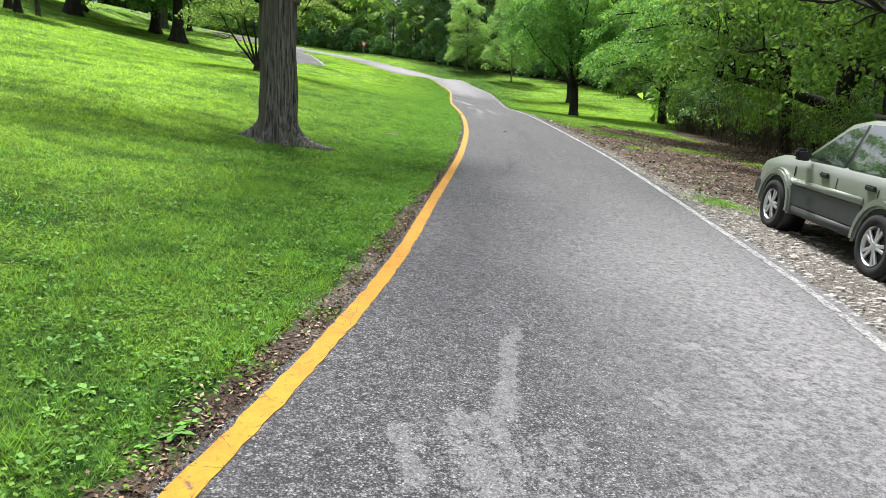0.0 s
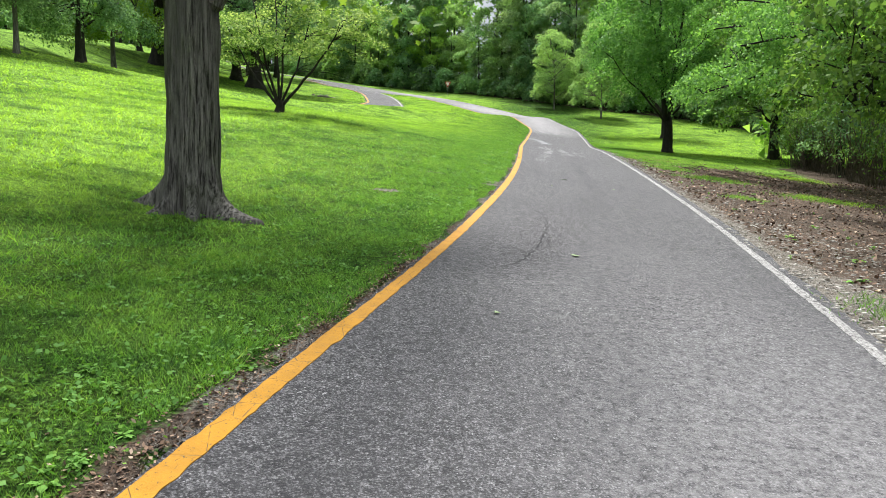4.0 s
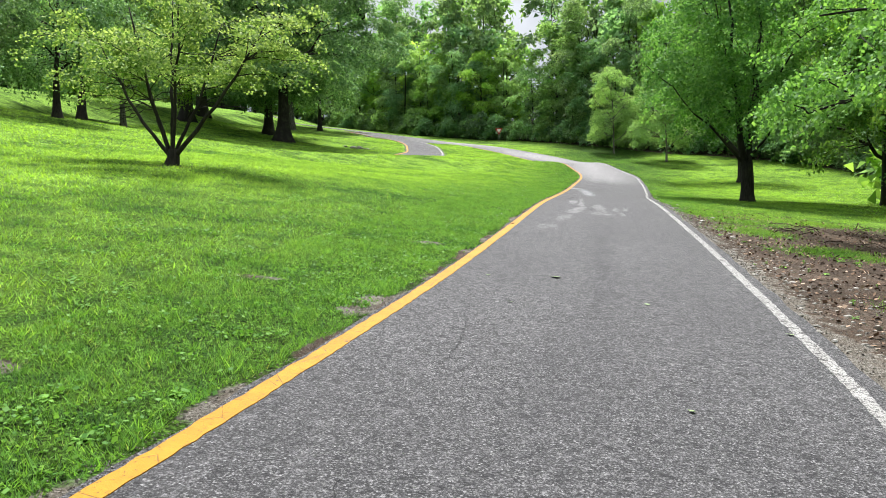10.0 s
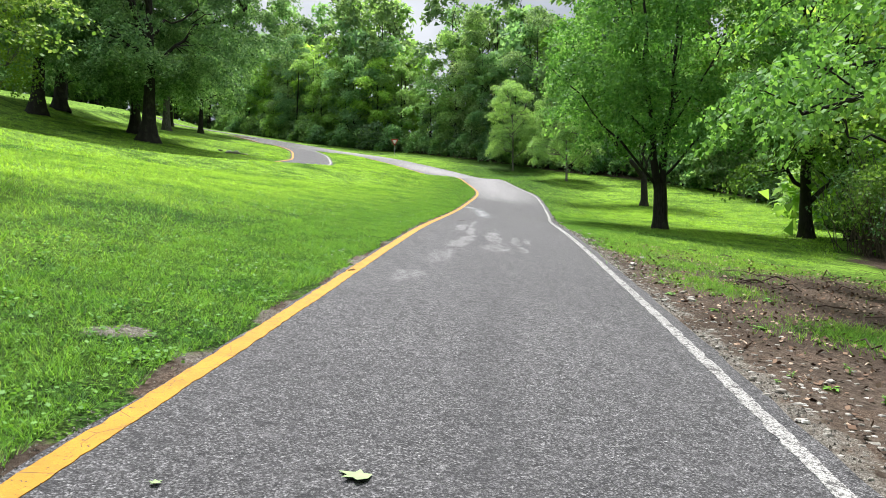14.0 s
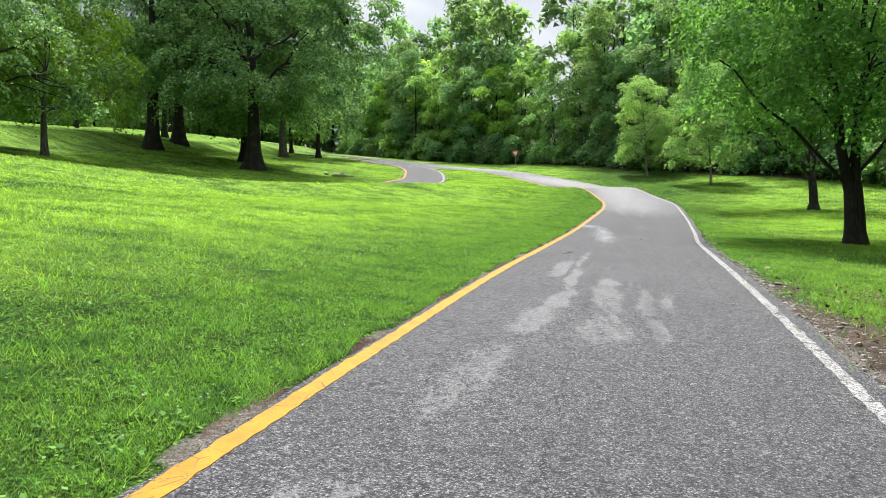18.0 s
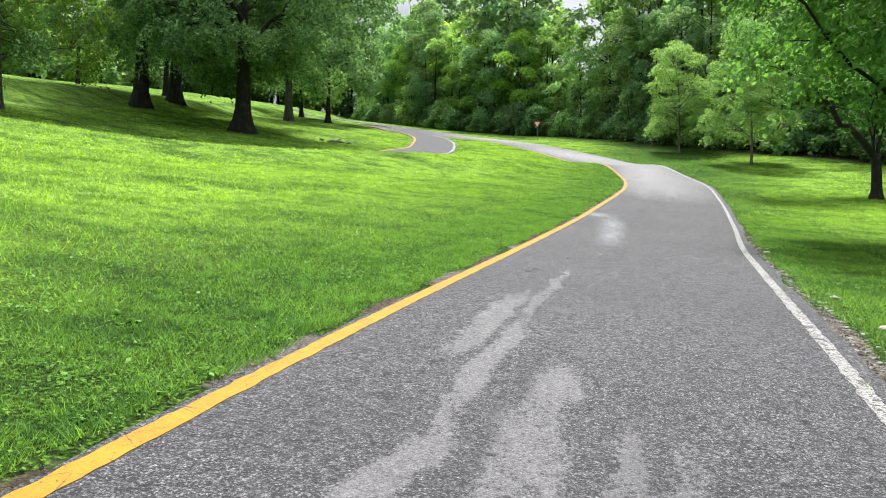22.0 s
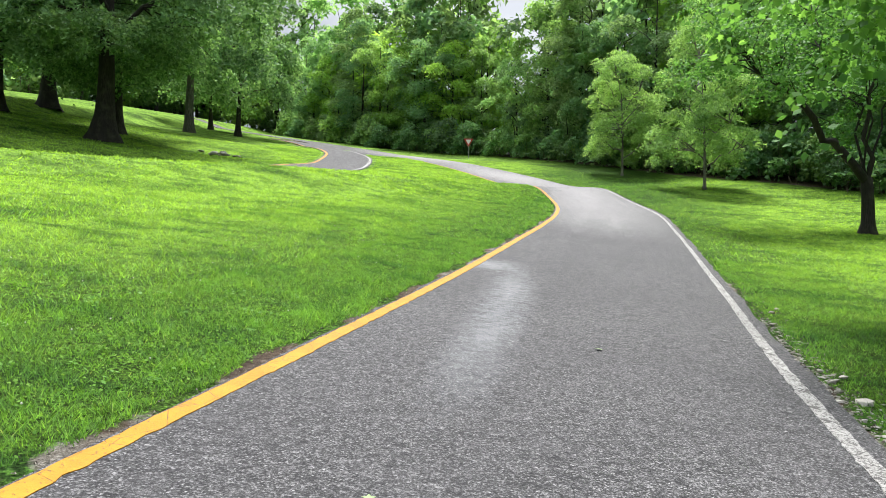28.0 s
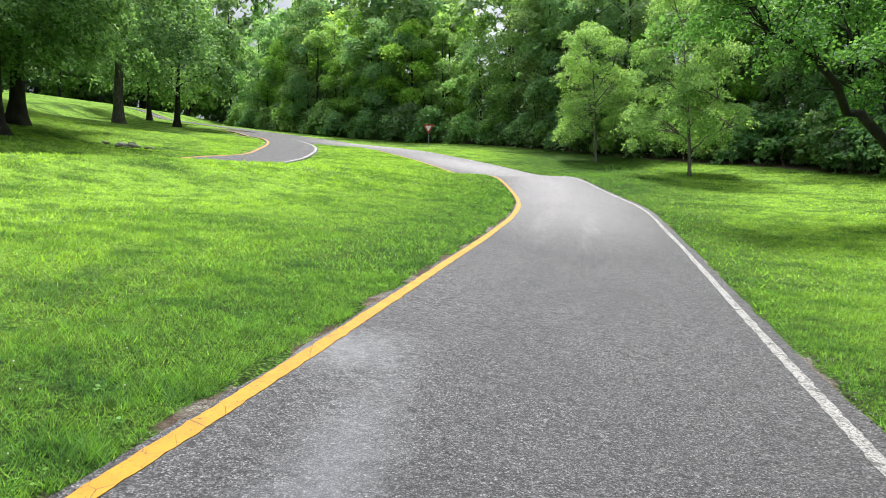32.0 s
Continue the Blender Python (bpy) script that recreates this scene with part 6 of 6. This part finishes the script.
tris = np.concatenate([np.stack([top, mid[:, i], mid[:, (i + 1) % 5]], 1) for i in range(5)] + [np.stack([mid[:, i], rim[:, i], rim[:, (i + 1) % 5]], 1) for i in range(5)] + [np.stack([mid[:, i], rim[:, (i + 1) % 5], mid[:, (i + 1) % 5]], 1) for i in range(5)])
CHIP = Nodes("limestone_chip", 0.9)
where = CHIP.noise(12.0, 3.0)
CHIP.color(CHIP.ramp(where, (0.35, (0.12, 0.107, 0.09)), (0.5, (0.25, 0.235, 0.207)), (0.65, (0.48, 0.46, 0.425))))
CHIP.bump(CHIP.noise(60, 4.0), 0.5, 0.006)
tagged(new("stone_chips", pieces_mesh("stone_chips", tris, CHIP.mat)), "flat pale limestone chips trodden into the verge", "gravel", kind="stuff")

# dead leaves on the soil
y = rng.uniform(-4, 28, 26000)
gap = rng.uniform(0, 11, len(y))
keep = (gap < dirt_reach(y) * 1.1) & (gap > np.interp(y, [1.5, 4.5], [1.9, 0.0]))
x, y = (road_right(y) + 0.5 + gap)[keep], y[keep]
LITTER = Nodes("dead_leaf", 0.9)
LITTER.color(LITTER.ramp(LITTER.island(), (0.0, (0.04, 0.024, 0.016)), (0.45, (0.12, 0.072, 0.046)), (0.8, (0.26, 0.17, 0.115)), (1.0, (0.46, 0.36, 0.27))))
lv = leaves_at(np.stack([x, y, land(x, y) + 0.012], -1), 0.01, 1, 0.05, rng, DIAMOND * (1.3, 1.0), 0.0, 0.2)
y = rng.uniform(-8, 5, 5200)
x = road_left(y) - 0.09 - np.abs(rng.normal(0, 0.15, len(y)))
bits = leaves_at(np.stack([x, y, land(x, y) + 0.006], -1), 0.01, 1, 0.024, rng, DIAMOND * (0.9, 1.2), 0.0, 0.2)
lv = np.concatenate([lv, bits])
tagged(new("leaf_litter", pieces_mesh("leaf_litter", lv, LITTER.mat)), "brown dead leaves strewn over bare soil", "leaf litter", kind="stuff")


def twig(x, y, length, rz, r=0.008):
    tb = Tubes()
    g = rng_of(int(abs(x * 31 + y * 17)))
    tb.add(bent((-length / 2, 0, 0.01), (length / 2, 0, 0.02), g, 0.03, 0.06, 7), np.linspace(r, r * 0.4, 7), 5)
    k = g.uniform(0.3, 0.6)
    tb.add(bent((0, 0, 0.015), (length * k, length * 0.25, 0.03), g, 0.03, 0.05, 5), np.linspace(r * 0.6, r * 0.25, 5), 4)
    ob = new("twig", tb.mesh("twig", TWIG))
    ob.matrix_basis = pose(x, y, land_at(x, y), 0, 0, rz)
    return tagged(ob, "dry brown twig lying on the ground", "twig", "twigs")


for i in range(26):
    y = rng.uniform(8, 27)
    twig(float(road_right(y)) + rng.uniform(1.2, 6.5), y, rng.uniform(0.4, 1.5), rng.uniform(0, 360), rng.uniform(0.006, 0.016))
twig(4.62, 31.4, 0.22, 12, 0.006)
twig(5.1, 33.0, 0.12, 60, 0.005)
twig(2.06, 18.9, 0.10, 40, 0.008)


# ---- grass and weeds ----
def bare_left(y):
    early = np.clip((3.0 - y) / 4, 0, 1)
    return 0.18 + 0.035 * np.sin(y * 2.3) + 0.03 * np.sin(y * 5.1 + 1) + 0.15 * early


def blades(x, y, tall, wide, rng):
    for sx, sy, sr in SPOTS:
        grown = ((x - sx) / 1.5) ** 2 + (y - sy) ** 2 > sr**2 * (0.5 + rng.random(len(x)))
        x, y = x[grown], y[grown]
    n = len(x)
    z = land(x, y)
    tuft = 0.75 + 0.55 * np.sin(x * 3.1 + 1.3 * np.sin(y * 2.3)) * np.sin(y * 2.7 + 1.1 * np.sin(x * 1.9)) + 0.75 * np.sin(x * 9.7 + 2.1 * np.sin(y * 6.1)) * np.sin(y * 8.3 + 1.7 * np.sin(x * 5.3))
    h = tall * (0.5 + 0.8 * rng.random(n)) * np.clip(0.55 + 0.6 * tuft, 0.35, 2.0)
    a, b = rng.random(n) * 6.283, rng.random(n) * 6.283
    lean = h * (0.4 + 1.2 * rng.random(n))
    w = wide * (0.6 + 0.8 * rng.random(n))
    p = np.empty((n, 3, 3))
    p[:, 0] = np.stack([x - np.cos(a) * w, y - np.sin(a) * w, z - 0.01], -1)
    p[:, 1] = np.stack([x + np.cos(a) * w, y + np.sin(a) * w, z - 0.01], -1)
    p[:, 2] = np.stack([x + np.cos(b) * lean, y + np.sin(b) * lean, z + h], -1)
    return p


rng = rng_of(111)
sheets = []
for near, far, y0, y1, count, tall, wide in ((0.0, 1.9, -8, 46, 400000, 0.04, 0.0029), (1.7, 6.0, -8, 50, 170000, 0.046, 0.0062), (5.5, 14, -6, 62, 125000, 0.055, 0.014), (13, 36, 5, 92, 90000, 0.07, 0.032), (0.0, 6.0, 45, 66, 60000, 0.05, 0.009), (0.0, 14, 60, 98, 50000, 0.07, 0.03)):
    y = rng.uniform(y0, y1, count)
    g = rng.uniform(near, far, count) if near else far * rng.random(count) ** 1.15
    x = road_left(y) - g - bare_left(y)
    keep = (np.abs(x - BRANCH(y)) > 2.3) | (y < 56)
    sheets.append(blades(x[keep], y[keep], tall, wide, rng))
for near, far, y0, y1, count, tall, wide in ((0.35, 2.4, 25, 48, 80000, 0.042, 0.0045), (2.2, 8, 26, 62, 55000, 0.048, 0.009), (7, 20, 28, 86, 36000, 0.065, 0.028), (0.3, 7, 46, 100, 40000, 0.055, 0.016)):
    y = rng.uniform(y0, y1, count)
    g = rng.uniform(near, far, count) + 0.3 * np.abs(np.sin(y * 0.9)) * np.clip((31 - y) / 4, 0.25, 1) - 0.1 * np.clip((y - 27) / 4, 0, 1)
    x = road_right(y) + g
    keep = x < np.interp(y, [25, 30, 36, 46, 64, 75, 86], [11, 15, 19, 25, 31, 29, 21])
    sheets.append(blades(x[keep], y[keep], tall, wide, rng))
for px, py, rx, ry, count in ((7.4, 17.6, 0.9, 0.8, 3500), (9.0, 14.6, 1.1, 0.7, 3500), (10.4, 12.4, 0.9, 0.6, 2500), (7.1, 20.6, 0.7, 1.1, 3000), (7.9, 23.0, 1.0, 1.2, 4500), (9.6, 24.4, 1.6, 1.2, 6000), (7.4, 25.2, 0.5, 1.4, 4000), (3.6, 3.4, 0.5, 0.6, 1500), (6.2, 12.9, 0.5, 0.4, 900), (12.2, 22.5, 1.2, 1.2, 4000)):
    sheets.append(blades(px + rng.normal(0, rx * 0.5, count), py + rng.normal(0, ry * 0.5, count), 0.055, 0.005, rng))
# long tufts that lean out over the lane's edge and stand here and there in the lawn
for near, far, y0, y1, count, tall in ((0.0, 0.5, -8, 46, 60000, 0.075), (0.4, 5.0, -8, 46, 45000, 0.07)):
    y = rng.uniform(y0, y1, count)
    x = road_left(y) - rng.uniform(near, far, count) - bare_left(y) + 0.03
    clump = np.sin(x * 4.3 + 2.0 * np.sin(y * 1.7)) * np.sin(y * 3.9 + 1.6 * np.sin(x * 2.9)) + 0.3 * np.sin(y * 11.0 + x * 7.0)
    keep = clump > 0.35
    sheets.append(blades(x[keep], y[keep], tall, 0.0032 + 0.0012 * (near > 0), rng))
tagged(new("grass", pieces_mesh("grass", np.concatenate(sheets), BLADE)), "short mown green grass with uneven tufts", "grass", kind="stuff")

WEED = leaf_material("weed_leaf", (0.07, 0.195, 0.033), (0.125, 0.295, 0.052), (0.22, 0.43, 0.09), 0.35)


def weed_mesh(seed, count, size, tall):
    rng = rng_of(seed)
    verts, faces = [(0, 0, -0.02)], []
    for i in range(count):
        a = 2.4 * i + rng.normal(0, 0.3)
        up = rng.uniform(0.15, 0.8)
        along = np.array([math.cos(a) * math.cos(up), math.sin(a) * math.cos(up), math.sin(up)])
        side = np.array([-math.sin(a), math.cos(a), 0])
        k = size * rng.uniform(0.6, 1.1)
        o = np.array([0, 0, tall * rng.random()])
        shape = ((0.05, 0.2), (0.24, 0.42), (0.26, 0.7), (0, 1.1), (-0.26, 0.7), (-0.24, 0.42), (-0.05, 0.2))
        first = len(verts)
        verts += [o + k * (s * side + t * along - np.array([0, 0, 0.35 * t * t])) for s, t in shape]
        faces.append((0, *range(first, first + 7)))
    return mesh_of("weed", verts, faces, WEED)


weeds = [weed_mesh(121, 9, 0.13, 0.03), weed_mesh(122, 14, 0.09, 0.06), weed_mesh(123, 7, 0.16, 0.02), weed_mesh(124, 18, 0.06, 0.07)]
for i in range(280):
    y = rng.uniform(-6, 22) if i < 220 else rng.uniform(22, 42)
    g = 0.12 + abs(rng.normal(0, 1.2))
    x = float(road_left(y)) - g - 0.1
    ob = new("weed", weeds[int(rng.integers(0, 4))])
    k = rng.uniform(0.25, 0.5)
    ob.matrix_basis = pose(x, y, land_at(x, y) + 0.005, 0, 0, rng.uniform(0, 360)) @ Matrix.Diagonal((k, k, k, 1))
    tagged(ob, "broad-leaved green weed growing in the lawn", "weed", "lawn weeds")
for i in range(100):
    y = rng.uniform(3, 34)
    x = float(road_right(y)) + 0.35 + (abs(rng.normal(0, 2.0)) if y < 25 else abs(rng.normal(0, 0.3)))
    ob = new("weed", weeds[int(rng.integers(0, 4))])
    k = rng.uniform(0.35, 0.8)
    ob.matrix_basis = pose(x, y, land_at(x, y) + 0.005, 0, 0, rng.uniform(0, 360)) @ Matrix.Diagonal((k, k, k, 1))
    tagged(ob, "green weed sprouting from bare stony soil", "weed", "verge weeds")


# ---- clover and small broad leaves in the turf ----
n = 44000
cy = rng.uniform(-8, 40, n // 26)
cx = road_left(cy) - 0.15 - np.abs(rng.normal(0, 1.5, len(cy)))
x = np.repeat(cx, 26) + rng.normal(0, 0.16, len(cy) * 26)
y = np.repeat(cy, 26) + rng.normal(0, 0.16, len(cy) * 26)
keep = x < road_left(y) - 0.13
x, y = x[keep], y[keep]
CLOVER = leaf_material("clover_leaf", (0.05, 0.15, 0.025), (0.15, 0.33, 0.05), (0.27, 0.46, 0.09), 0.4, 0.95)
lv = leaves_at(np.stack([x, y, land(x, y) + rng.uniform(0.012, 0.04, len(x))], -1), 0.01, 1, 0.02, rng, DIAMOND * (1.4, 1.0), 0.0, 0.4)
tagged(new("clover", pieces_mesh("clover", lv, CLOVER)), "patches of small round clover leaves in the turf", "clover", kind="stuff")


# ---- low broad-leaved plants among the grass ----
cy = np.concatenate([rng.uniform(-8, 20, 1100), rng.uniform(20, 38, 160)])
cx = road_left(cy) - 0.2 - 4.2 * rng.random(len(cy)) ** 1.3
x = np.repeat(cx, 11) + rng.normal(0, 0.07, len(cx) * 11)
y = np.repeat(cy, 11) + rng.normal(0, 0.07, len(cx) * 11)
keep = x < road_left(y) - 0.16
x, y = x[keep], y[keep]
lv = leaves_at(np.stack([x, y, land(x, y) + rng.uniform(0.025, 0.06, len(x))], -1), 0.012, 1, 0.034, rng, DIAMOND * (1.2, 1.0), -0.05, 0.3)
tagged(new("lawn_herbs", pieces_mesh("lawn_herbs", lv, WEED)), "small broad-leaved plants growing among the grass", "weeds", kind="stuff")


# ---- white clover heads ----
n = 420
y = rng.uniform(17, 62, n)
x = road_left(y) - 0.4 - 13 * rng.random(n) ** 1.6
octa = np.array([(1, 0, 0), (0, 1, 0), (-1, 0, 0), (0, -1, 0)])
size = rng.uniform(0.005, 0.009, n)
mid = np.stack([x, y, land(x, y) + rng.uniform(0.045, 0.075, n)], -1)
ring = mid[:, None] + octa[None] * size[:, None, None]
tip = mid + np.stack([0 * x, 0 * x, size], -1)
base = mid - np.stack([0 * x, 0 * x, size], -1)
tris = np.concatenate([np.stack([t, ring[:, i], ring[:, (i + 1) % 4]], 1) for t in (tip, base) for i in range(4)])
tagged(new("clover_flowers", pieces_mesh("clover_flowers", tris, plain_material("clover_flower", (0.62, 0.62, 0.56), 0.8))), "tiny white clover heads scattered in the lawn", "flowers", kind="stuff")
